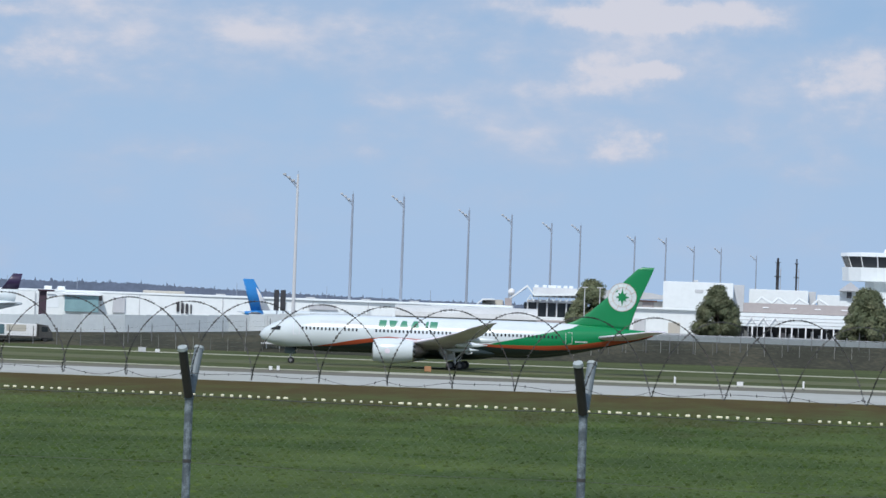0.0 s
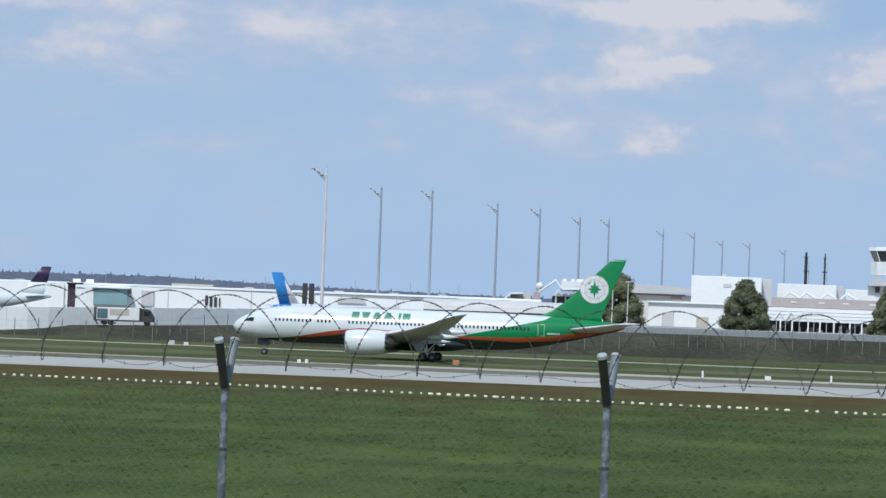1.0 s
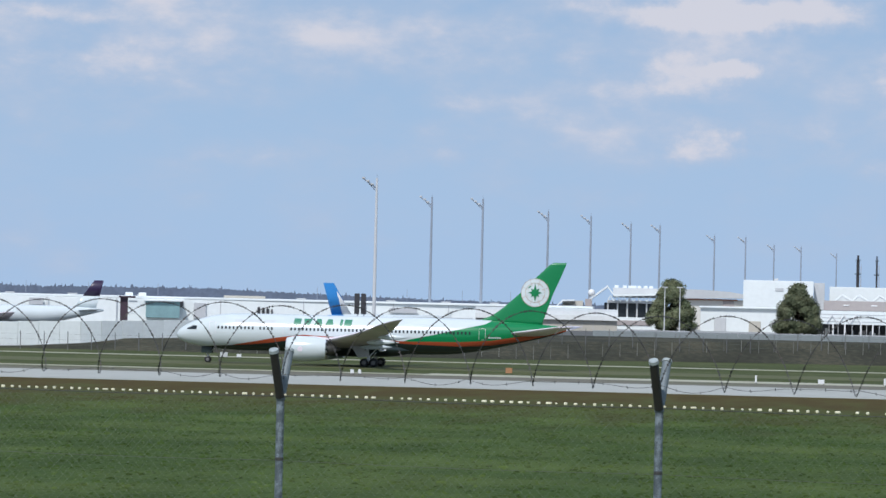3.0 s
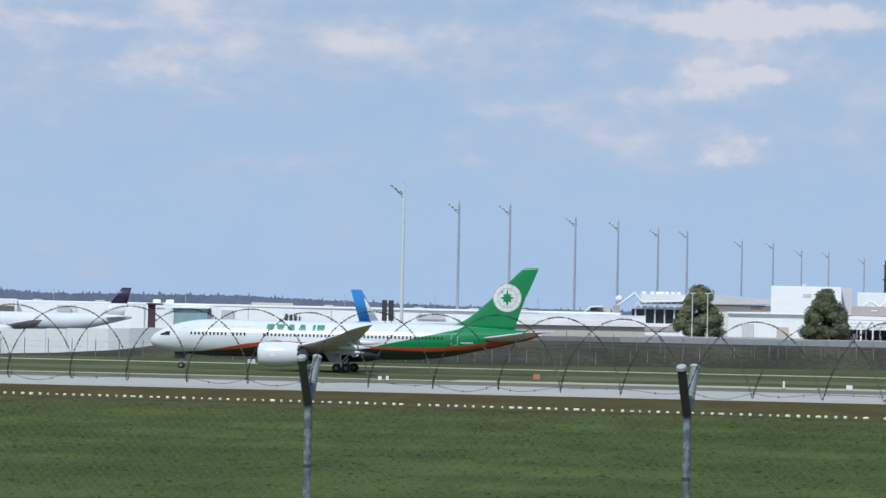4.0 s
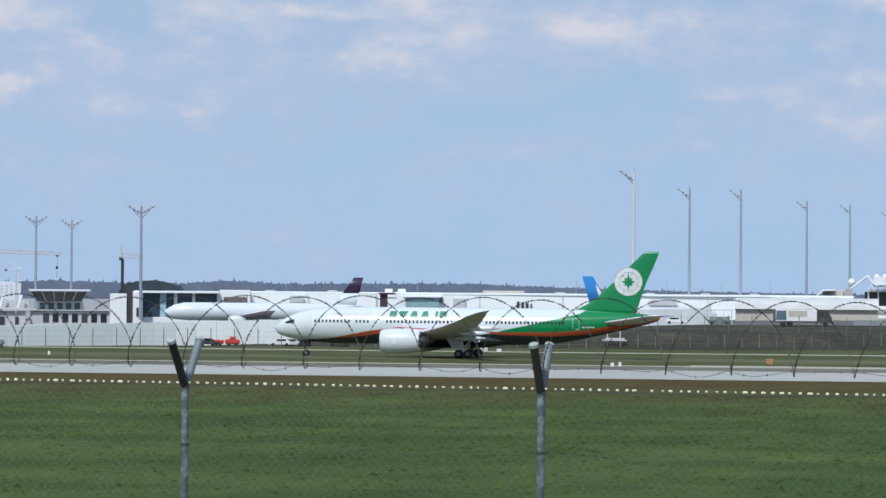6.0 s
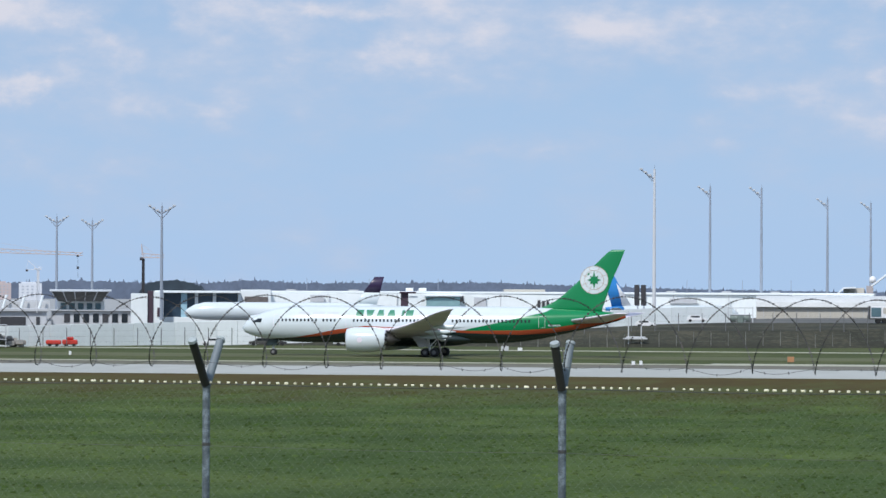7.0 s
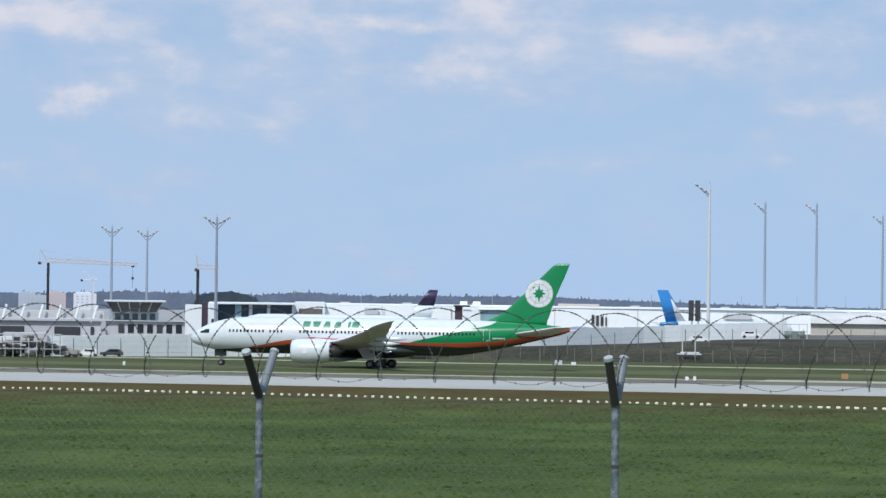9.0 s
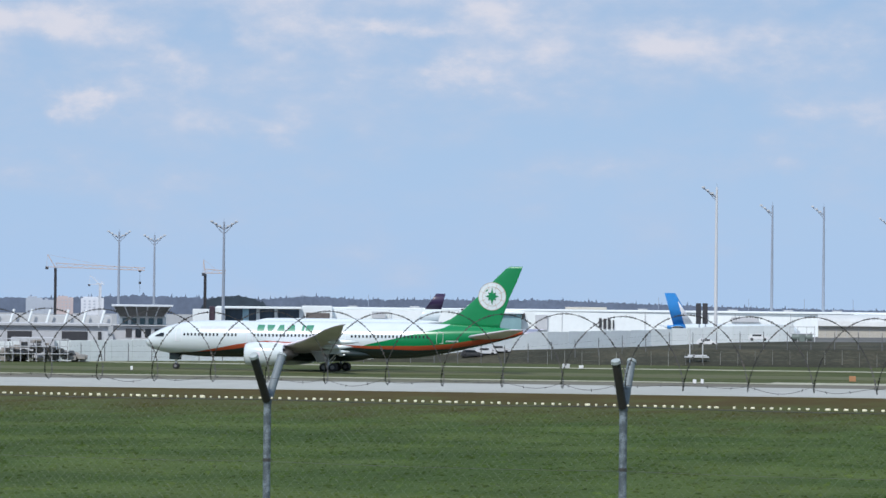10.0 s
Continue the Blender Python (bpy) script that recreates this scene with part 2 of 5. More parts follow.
def rod(bm, a, b, r0, r1=None, n=8, caps=True):
    a, b = Vector(a), Vector(b)
    d = b - a
    m = Matrix.Translation((a + b) / 2) @ d.to_track_quat("Z", "Y").to_matrix().to_4x4()
    bmesh.ops.create_cone(bm, cap_ends=caps, segments=n, radius1=r0, radius2=r0 if r1 is None else r1, depth=d.length, matrix=m)
    return bm


def rods(*rows, n=8):
    bm = bmesh.new()
    for row in rows:
        rod(bm, *row, n=n)
    return bm


def loft(bm, rings, close=True):
    """Skin a row of rings of equally many points; caps both ends."""
    vs = [[bm.verts.new(p) for p in ring] for ring in rings]
    n = len(vs[0])
    for r0, r1 in zip(vs, vs[1:]):
        for i in range(n if close else n - 1):
            bm.faces.new((r0[i], r0[(i + 1) % n], r1[(i + 1) % n], r1[i]))
    if close:
        bm.faces.new(list(reversed(vs[0])))
        bm.faces.new(vs[-1])
    return bm


def thing(name, label, category, m=None, group="", kind=""):
    ob = tagged(new(name), label, category, group, kind)
    ob.empty_display_size = 0.5
    if m is not None:
        ob.matrix_basis = m
    return ob


def at(az, d, z=0.0, rz=None):
    """A pose at azimuth az (degrees to the right of +y) and distance d from the camera's foot; it faces the camera."""
    a = radians(az)
    return pose(math.sin(a) * d, math.cos(a) * d, z, 0, 0, -az if rz is None else rz)


def height(el, d):
    return EYE + d * math.tan(radians(el))


def lerp(x, pts):
    return float(np.interp(x, [p[0] for p in pts], [p[1] for p in pts]))


# ---- ground ----
# The airfield's own axes: u along runway and taxiway, v across it, away from the camera.
HEAD = 4.74
CH, SH = math.cos(radians(HEAD)), math.sin(radians(HEAD))
FIELD = pose(0, 0, 0, 0, 0, -HEAD)


def bank_toe(u):
    return lerp(u + 66, [(-260, 700), (-150, 712), (-115, 728), (-80, 735), (-40, 735), (0, 738), (40, 770), (90, 785), (400, 785)])


def plateau(u):
    return lerp(u + 66, [(-200, 0.0), (-150, 0.1), (-115, 0.9), (-82, 1.9), (-40, 2.9), (0, 3.1), (40, 3.9), (400, 4.05)])


def inner(u):
    """Height of the apron's road, behind the bank's edge."""
    return lerp(u + 66, [(-200, 0.0), (-150, 0.1), (-115, 0.9), (-82, 1.9), (-45, 2.9), (-30, 3.8), (-15, 4.2), (0, 4.3), (400, 4.6)])


def ground_z(x, y):
    """Height of the ground beyond the runway at a place in the world."""
    u, v = x * CH - y * SH, x * SH + y * CH
    toe = bank_toe(u)
    return lerp(v, [(toe, 0.0), (toe + 14, plateau(u)), (max(796, toe + 16), inner(u))])


def make_ground():
    us = [-4500, -2500, -1400, -800, -500, -380, -300, -260, -230, -200] + list(range(-185, 110, 15)) + [130, 160, 200, 260, 350, 500, 800, 1400, 2500, 4500]
    rows = [(-300, 0, 0), (-60, 0, 0), (-12, 0, 0), (10, 0, 0), (26, 0, 0), (34, 0, 0), (60, 0, 0), (95, 0, 0), (130, 0, 0), (180, 0, 7), (248, 0, 7), (300, 0, 0),
            (385, 0, 0), (436, 0, 5), (446, 0, 1), (493, 0, 1), (545, 0, 2), (640, 0, 2)]
    zs = {-300: 8.0, -60: 8.6, -12: 9.5, 10: 9.3, 26: 8.5, 34: 8.2, 60: 5.0, 95: 1.6, 130: 0.3}
    bm = bmesh.new()
    grid = []
    for v, _, k in rows:
        grid.append(([bm.verts.new((u, v, zs.get(v, 0.0))) for u in us], k))
    grid.append(([bm.verts.new((u, bank_toe(u), 0)) for u in us], 2))
    grid.append(([bm.verts.new((u, bank_toe(u) + 14, plateau(u))) for u in us], 3))
    grid.append(([bm.verts.new((u, max(796, bank_toe(u) + 16), inner(u))) for u in us], 3))
    grid.append(([bm.verts.new((u, 960, inner(u))) for u in us], 6))
    for v in (1300, 2200, 4600):
        grid.append(([bm.verts.new((u, v, 3.0)) for u in us], 4))
    for (r0, _), (r1, k) in zip(grid, grid[1:]):
        for i in range(len(us) - 1):
            f = bm.faces.new((r0[i], r0[i + 1], r1[i + 1], r1[i]))
            f.material_index = k
    g = part("ground", bm, ["field_grass", "field_grass", "grass_far", "bank_soil", "apron", "field_grass", "apron_dark", "field_grass"])
    g.matrix_basis = FIELD
    tagged(g, "green airfield grass with dry brown edges and a dark bank", "ground", kind="structure")


def field_grass(name, tufted=False):
    """Mown grass that turns brown towards the runway's edge; tufts vary one by one."""
    m = surface(name, (0.047, 0.079, 0.019), 0.95, vary=0.24, scale=0.05, fine=30, bump=0.10, second=(0.068, 0.097, 0.027), patch=(0.42, 0.6), gloss=0.08)
    nt = m.node_tree
    N, L = nt.nodes.new, nt.links.new
    b = nt.nodes["Principled BSDF"]
    green = b.inputs["Base Color"].links[0].from_socket
    co = N("ShaderNodeTexCoord")
    stretch = N("ShaderNodeMapping")
    stretch.inputs["Scale"].default_value = (0.16, 0.035, 1)
    L(co.outputs["Object"], stretch.inputs["Vector"])
    n = N("ShaderNodeTexNoise")
    n.inputs["Scale"].default_value, n.inputs["Detail"].default_value = 1.0, 7
    n.inputs["Roughness"].default_value = 0.68
    L(stretch.outputs[0], n.inputs["Vector"])
    sep = N("ShaderNodeSeparateXYZ")
    L(co.outputs["Object"], sep.inputs[0])
    far = N("ShaderNodeMath")
    far.operation = "MULTIPLY_ADD"
    L(n.outputs["Fac"], far.inputs[0])
    far.inputs[1].default_value = 230.0
    L(sep.outputs["Y"], far.inputs[2])
    brown = None
    for lo, hi, colour in ((460, 540, (0.068, 0.078, 0.024, 1)), (520, 600, (0.078, 0.057, 0.018, 1))):
        r = N("ShaderNodeMapRange")
        r.interpolation_type = "SMOOTHSTEP"
        r.inputs["From Min"].default_value, r.inputs["From Max"].default_value = lo, hi
        L(far.outputs[0], r.inputs["Value"])
        mx = N("ShaderNodeMix")
        mx.data_type = "RGBA"
        L(r.outputs[0], mx.inputs["Factor"])
        L(green if brown is None else brown, mx.inputs["A"])
        mx.inputs["B"].default_value = colour
        brown = mx.outputs["Result"]
    mottle = N("ShaderNodeMapRange")
    mottle.inputs["From Min"].default_value, mottle.inputs["From Max"].default_value = 0.36, 0.64
    mottle.inputs["To Min"].default_value, mottle.inputs["To Max"].default_value = 1.12, 0.84
    L(n.outputs["Fac"], mottle.inputs["Value"])
    shade = N("ShaderNodeHueSaturation")
    L(brown, shade.inputs["Color"])
    L(mottle.outputs[0], shade.inputs["Value"])
    brown = shade.outputs["Color"]
    if tufted:
        g = N("ShaderNodeNewGeometry")
        tint = N("ShaderNodeMapRange")
        tint.inputs["To Min"].default_value, tint.inputs["To Max"].default_value = 0.58, 1.14
        L(g.outputs["Random Per Island"], tint.inputs["Value"])
        hs = N("ShaderNodeHueSaturation")
        L(brown, hs.inputs["Color"])
        L(tint.outputs[0], hs.inputs["Value"])
        brown = hs.outputs["Color"]
    L(brown, b.inputs["Base Color"])
    return m


M["field_grass"] = field_grass("field_grass")
M["grass_far"] = surface("grass_far", (0.068, 0.085, 0.031), 0.95, vary=0.34, scale=0.05, fine=14, second=(0.084, 0.090, 0.040), patch=(0.48, 0.6), gloss=0.08)
M["apron_dark"] = surface("apron_dark", (0.13, 0.13, 0.125), 0.9, vary=0.2, scale=0.03, fine=16, gloss=0.08)
M["bank_soil"] = surface("bank_soil", (0.052, 0.052, 0.039), 0.95, vary=0.38, scale=0.07, fine=14, second=(0.066, 0.062, 0.044), patch=(0.48, 0.6), gloss=0.08)
make_ground()


def strip(name, v0, v1, z, material, label, category, u0=-1500, u1=1500):
    bm = bmesh.new()
    n = 60
    lo = [bm.verts.new((u0 + (u1 - u0) * i / n, v0, z)) for i in range(n + 1)]
    hi = [bm.verts.new((u0 + (u1 - u0) * i / n, v1, z)) for i in range(n + 1)]
    for i in range(n):
        bm.faces.new((lo[i], lo[i + 1], hi[i + 1], hi[i]))
    r = bmesh.ops.extrude_face_region(bm, geom=bm.faces[:])
    bmesh.ops.translate(bm, verts=[v for v in r["geom"] if isinstance(v, bmesh.types.BMVert)], vec=(0, 0, -0.3))
    bmesh.ops.recalc_face_normals(bm, faces=bm.faces[:])
    ob = part(name, bm, material)
    ob.matrix_basis = FIELD
    return tagged(ob, label, category, kind="structure")


strip("runway", 494, 546, 0.06, "runway", "long pale grey concrete runway between strips of grass", "runway")
strip("runway_shoulder", 546.05, 571, 0.05, "shoulder", "grey-brown worn asphalt shoulder along the runway", "pavement")
strip("taxiway", 612, 640, 0.05, "taxiway", "olive grey worn asphalt taxiway under the airliner", "taxiway")
strip("concrete_edge", 571.05, 584, 0.07, "beige_concrete", "broad pale beige concrete edge beside the runway", "pavement", u0=-62)
strip("concrete_edge", 575, 578.5, 0.07, "beige_concrete", "narrow pale concrete strip in the grass", "pavement", u1=-62.1)
strip("service_road", 688, 694, 0.05, "beige_concrete", "narrow pale concrete service road in the grass", "road")


def make_grass():
    """Tufts of grass on the near field, thicker in clumps."""
    rng = np.random.default_rng(7)
    n = 42000
    v = 185 + 235 * rng.random(n) ** 0.75
    u = v * (-0.33 + 0.42 * rng.random(n))
    # some tufts draw together in loose patches
    seat = rng.integers(0, 2500, n)
    near = rng.random(n) < 0.3
    u = np.where(near, u[seat] + rng.normal(0, 0.9, n), u)
    v = np.where(near, v[seat] + rng.normal(0, 2.5, n), v)
    clump = rng.random(n) ** 4
    h, w = 0.03 + 0.11 * clump, 0.07 + 0.22 * clump * rng.random(n)
    a = (rng.random(n) - 0.5) * 1.6
    c, d = np.cos(a) * w, np.sin(a) * w
    lean = rng.normal(0, 0.3, (n, 3))
    p = np.empty((n, 5, 3))
    p[:, 0] = np.stack([u - c, v - d, np.full(n, -0.02)], 1)
    p[:, 1] = np.stack([u + c, v + d, np.full(n, -0.02)], 1)
    p[:, 2] = np.stack([u + c * .8 + lean[:, 0] * w, v + d * .8 + 1.2 * h, h * (.7 + .3 * np.abs(lean[:, 1]))], 1)
    p[:, 3] = np.stack([u + lean[:, 1] * w, v + 1.4 * h, h], 1)
    p[:, 4] = np.stack([u - c * .8 + lean[:, 2] * w, v - d * .8 + 1.2 * h, h * (.6 + .3 * np.abs(lean[:, 0]))], 1)
    me = bpy.data.meshes.new("grass_tufts")
    me.from_pydata(p.reshape(-1, 3).tolist(), [], (np.arange(n)[:, None] * 5 + np.arange(5)).tolist())
    me.materials.append(M["grass_tuft"])
    ob = new("grass_tufts", me)
    ob.matrix_basis = FIELD
    tagged(ob, "uneven tufts of green grass on the near field", "grass", kind="stuff")


M["grass_tuft"] = field_grass("grass_tuft", True)
make_grass()


# ---- the airliner ----
def ring(x, zc, hh, hw, n=40):
    return [(x, -math.cos(2 * math.pi * i / n) * hw, zc + math.sin(2 * math.pi * i / n) * hh) for i in range(n)]


BODY = [(0.0, 4.40, 0.06), (0.25, 4.42, 0.55), (0.8, 4.50, 1.00), (1.7, 4.62, 1.46), (3.0, 4.76, 1.95), (5.0, 4.92, 2.45), (7.5, 5.03, 2.80), (10.5, 5.05, 2.96), (13.0, 5.06, 2.97), (18.0, 5.06, 2.97), (25.0, 5.06, 2.97), (32.0, 5.06, 2.97), (38.0, 5.06, 2.97),
        (41.0, 5.07, 2.965), (45.0, 5.14, 2.86), (49.0, 5.38, 2.52), (53.0, 5.72, 2.00), (57.0, 6.08, 1.42), (60.0, 6.34, 0.92), (62.0, 6.50, 0.52), (62.8, 6.55, 0.22)]
BELLY = [(0, 1.9), (2.5, 2.6), (5, 2.65), (8, 2.85), (10, 2.95), (12.5, 3.1), (16, 3.5), (19, 4.0), (21, 4.4), (30, 4.2), (38, 3.75), (46, 3.55), (51, 3.85), (56, 4.65), (60, 5.6), (63, 6.4)]
ORANGE = [(0, 0), (9, 0.0), (12.5, 0.4), (16, 0.7), (19, 0.6), (22, 0.40), (30, 0.25), (38, 0.4), (46, 0.7), (57, 0.8), (63, 0.8)]
GREEN = [(0, -9), (34.5, -9), (35.5, -0.2), (38, 0.75), (42, 1.7), (46, 2.75), (50, 3.4), (51.5, 4.2), (53, 6), (63, 6)]


def smooth_rows(rows, step):
    """Rows of x and values, resampled with rounded steps."""
    xs = np.array([r[0] for r in rows], float)
    out = []
    n = int((xs[-1] - xs[0]) / step) + 1
    grid = np.linspace(xs[0], xs[-1], n)
    for k in range(1, len(rows[0])):
        ys = np.array([r[k] for r in rows], float)
        slope = np.gradient(ys, xs)
        i = np.clip(np.searchsorted(xs, grid, "right") - 1, 0, len(xs) - 2)
        h = xs[i + 1] - xs[i]
        t = (grid - xs[i]) / h
        out.append((2 * t**3 - 3 * t**2 + 1) * ys[i] + (t**3 - 2 * t**2 + t) * h * slope[i] + (-2 * t**3 + 3 * t**2) * ys[i + 1] + (t**3 - t**2) * h * slope[i + 1])
    return list(zip(grid, *out))


def livery_material():
    """White, green, orange and near-black paint, parted by the heights stored on the skin."""
    m = bpy.data.materials.new("airliner_livery")
    m.use_nodes = True
    nt = m.node_tree
    N, L = nt.nodes.new, nt.links.new
    b = nt.nodes["Principled BSDF"]
    b.inputs["Roughness"].default_value = 0.2
    colour = (0.65, 0.71, 0.725, 1)
    prev = None
    for attr, col in (("green_line", (0.004, 0.21, 0.070, 1)), ("orange_line", (0.42, 0.075, 0.03, 1)), ("belly_line", (0.018, 0.032, 0.030, 1))):
        at_node = N("ShaderNodeAttribute")
        at_node.attribute_name = attr
        st = N("ShaderNodeMapRange")
        st.inputs["From Min"].default_value, st.inputs["From Max"].default_value = -0.03, 0.03
        L(at_node.outputs["Fac"], st.inputs["Value"])
        mx = N("ShaderNodeMix")
        mx.data_type = "RGBA"
        L(st.outputs[0], mx.inputs["Factor"])
        if prev is None:
            mx.inputs["A"].default_value = colour
        else:
            L(prev, mx.inputs["A"])
        mx.inputs["B"].default_value = col
        prev = mx.outputs["Result"]
    co = N("ShaderNodeTexCoord")
    no = N("ShaderNodeTexNoise")
    no.inputs["Scale"].default_value, no.inputs["Detail"].default_value = 0.4, 5
    L(co.outputs["Object"], no.inputs["Vector"])
    vr = N("ShaderNodeMapRange")
    vr.inputs["To Min"].default_value, vr.inputs["To Max"].default_value = 0.92, 1.06
    L(no.outputs["Fac"], vr.inputs["Value"])
    hs = N("ShaderNodeHueSaturation")
    L(prev, hs.inputs["Color"])
    L(vr.outputs[0], hs.inputs["Value"])
    L(hs.outputs["Color"], b.inputs["Base Color"])
    return m


SKIN = smooth_rows(BODY, 0.45)
SKIN_Z, SKIN_H = [(r[0], r[1]) for r in SKIN], [(r[0], r[2]) for r in SKIN]


def body_at(x, z, side=-1):
    """y of the fuselage's skin at x and height z."""
    zc, hh = lerp(x, SKIN_Z), lerp(x, SKIN_H)
    return side * hh * 0.975 * math.sqrt(max(0.0, 1 - ((z - zc) / hh) ** 2))


def foil(chord_x, chord, y, z, thick, n=9, camber=0.0, upright=False):
    """A wing's section at (chord_x.., y, z)."""
    pts = []
    for k in range(2 * n):
        up = k < n
        s = k / (n - 1) if up else 1 - (k - n + 0.5) / n
        s = 0.5 - 0.5 * math.cos(math.pi * s)
        t = thick * chord * 2.6 * (math.sqrt(max(s, 0)) * 0.55 * (1 - s) + 0.02)
        off = t if up else -t
        pts.append((chord_x + s * chord, y + off, z) if upright else (chord_x + s * chord, y, z + off + camber * chord * s * (1 - s)))
    return pts


WHEELS = []


def make_wheel(name, parent, x, y, r, w, label=""):
    wheel = new(name)
    WHEELS.append((wheel, x, y, r))
    wheel.parent = parent
    wheel.location = (x, y, r)
    bm = bmesh.new()
    prof = [(-w, r * .62), (-w * .95, r * .9), (-w * .6, r), (w * .6, r), (w * .95, r * .9), (w, r * .62)]
    n = 24
    loft(bm, [[(math.cos(6.2832 * i / n) * q, yy, math.sin(6.2832 * i / n) * q) for i in range(n)] for yy, q in prof])
    bmesh.ops.recalc_face_normals(bm, faces=bm.faces[:])
    part("tyre", bm, "rubber", wheel, smooth=True)
    bm = bmesh.new()
    for s in (-1, 1):
        rod(bm, (0, s * w * .7, 0), (0, s * (w * 1.02), 0), r * .58, r * .50, n=16)
        rod(bm, (0, s * w * .9, 0), (0, s * (w * 1.15), 0), r * .2, r * .16, n=10)
        for i in range(6):
            a = i * 1.047
            rod(bm, (math.cos(a) * r * .36, s * w * .9, math.sin(a) * r * .36), (math.cos(a) * r * .36, s * w * 1.07, math.sin(a) * r * .36), r * .07, n=6)
    part("rim", bm, "rim_grey", wheel)
    return wheel


# the fin's sections: height, leading edge, chord, thickness
FIN = [(7.2, 46.6, 12.4, .035), (8.0, 49.4, 9.7, .042), (8.7, 51.0, 8.4, .046), (9.85, 52.6, 7.15, .05), (12.2, 55.2, 5.35, .052), (15.0, 58.0, 3.8, .05), (16.9, 59.95, 2.6, .05), (17.25, 60.7, 1.95, .04)]


def make_airliner():
    jet = thing("airliner", "white and green wide-body airliner with an orange stripe, taxiing", "airliner")
    # fuselage
    rows = [BODY[0]] + SKIN[1:]
    bm = bmesh.new()
    loft(bm, [ring(x, zc, max(hh, 0.05), max(hh, 0.05) * 0.975, 56) for x, zc, hh in rows])
    fus = part("fuselage", bm, livery_material(), jet, "glossy white fuselage with green tail sweep, orange stripe and dark belly", smooth=True)
    me = fus.data
    for nm, fn in (("belly_line", lambda x, z: lerp(x, BELLY) - z), ("orange_line", lambda x, z: lerp(x, BELLY) + lerp(x, ORANGE) - z),
                   ("green_line", lambda x, z: lerp(x, BELLY) + lerp(x, GREEN) - z)):
        at_ = me.attributes.new(nm, "FLOAT", "POINT")
        at_.data.foreach_set("value", [fn(v.co.x, v.co.z) for v in me.vertices])
    # belly fairing
    bm = bmesh.new()
    fr = [(18.5, 2.6, 0.2, 1.2), (20, 2.75, 0.95, 2.6), (24, 2.85, 1.25, 3.2), (32, 2.85, 1.3, 3.25), (36, 2.8, 1.0, 2.7), (39, 2.7, 0.25, 1.2)]
    loft(bm, [ring(x, zc, hh, hw, 28) for x, zc, hh, hw in smooth_rows(fr, 0.8)])
    part("belly_fairing", bm, "dark_green_paint", jet, smooth=True)
    # cabin windows, each a slightly sunk dark pane
    win = bmesh.new()
    box(win, -0.14, -0.02, -0.22, 0.14, 0.02, 0.22, 0.05)
    wme = None
    rows_x = [7.2 + .62 * i for i in range(10)] + [14.0 + .62 * i for i in range(4)] + [19.0 + .62 * i for i in range(20)] + [35.2 + .62 * i for i in range(21)]
    for side in (-1, 1):
        for x in rows_x:
            z = 5.72
            if wme is None:
                w = part("cabin_window", win, "dark_glass", jet)
                wme = w.data
            else:
                w = new("cabin_window", wme)
                w.parent = jet
            w.location = (x, body_at(x, z, side) + side * 0.012, z)
            w.rotation_euler = (side * 0.22, 0, 0)
    # cockpit windows
    for side in (-1, 1):
        for k, (x0, x1, z0, z1) in enumerate(((1.95, 2.75, 5.30, 5.80), (2.74, 3.55, 5.30, 5.92))):
            bm = bmesh.new()
            n = 5
            a = [bm.verts.new((x0 + (x1 - x0) * i / n, body_at(x0 + (x1 - x0) * i / n, z0, side) + side * .05, z0)) for i in range(n + 1)]
            b = [bm.verts.new((x0 + (x1 - x0) * i / n + 0.05, body_at(x0 + (x1 - x0) * i / n + .05, z1 - .28 * (1 - i / n) * (k == 0), side) + side * .05, z1 - .28 * (1 - i / n) * (k == 0))) for i in range(n + 1)]
            for i in range(n):
                bm.faces.new((a[i], a[i + 1], b[i + 1], b[i]))
            part("cockpit_window", bm, "dark_glass", jet)
    # doors: thin raised outlines
    for side in (-1, 1):
        for x, z0, z1, w in ((6.2, 4.7, 6.6, 1.0), (18.2, 4.7, 6.6, 1.0), (33.6, 4.7, 6.6, 1.0), (49.6, 4.7, 6.5, 1.0)):
            bm = bmesh.new()
            zs = np.linspace(z0, z1, 7)
            for dx in (-w / 2, w / 2):
                for za, zb in zip(zs, zs[1:]):
                    rod(bm, (x + dx, body_at(x + dx, za, side), za), (x + dx, body_at(x + dx, zb, side), zb), 0.028, n=4)
            for zz in (z0, z1):
                rod(bm, (x - w / 2, body_at(x, zz, side), zz), (x + w / 2, body_at(x, zz, side), zz), 0.028, n=4)
            part("cabin_door", bm, "white_paint" if x > 45 else "wing_grey", jet)
    # the name on the side: plain green blocks, one a letter
    x = 19.3
    for wide, kind in ((1.35, 0), (1.6, 1), (1.6, 2), (1.6, 2), (0.5, 3), (1.4, 0)):
        lean = 0.25
        for side in (-1, 1):
            bm = bmesh.new()
            zs = [6.35, 6.62, 6.89, 7.16, 7.42]
            pa = [bm.verts.new((x + lean * (z - 6.35) * .4 + (.3 * (7.42 - z) if kind == 1 else .32 * (z - 6.35) if kind == 2 else 0), body_at(x, z, side) + side * .02, z)) for z in zs]
            pb = [bm.verts.new((x + wide * .86 + lean * (z - 6.35) * .4 - (.3 * (7.42 - z) if kind == 1 else .32 * (z - 6.35) if kind == 2 else 0), body_at(x, z, side) + side * .02, z)) for z in zs]
            for i in range(4):
                bm.faces.new((pa[i], pb[i], pb[i + 1], pa[i + 1]))
            part("name_mark", bm, "name_green", jet, "plain green letter-sized mark")
        x += wide + (0.75 if kind == 2 and x > 23 and x < 24.5 else 0.18)
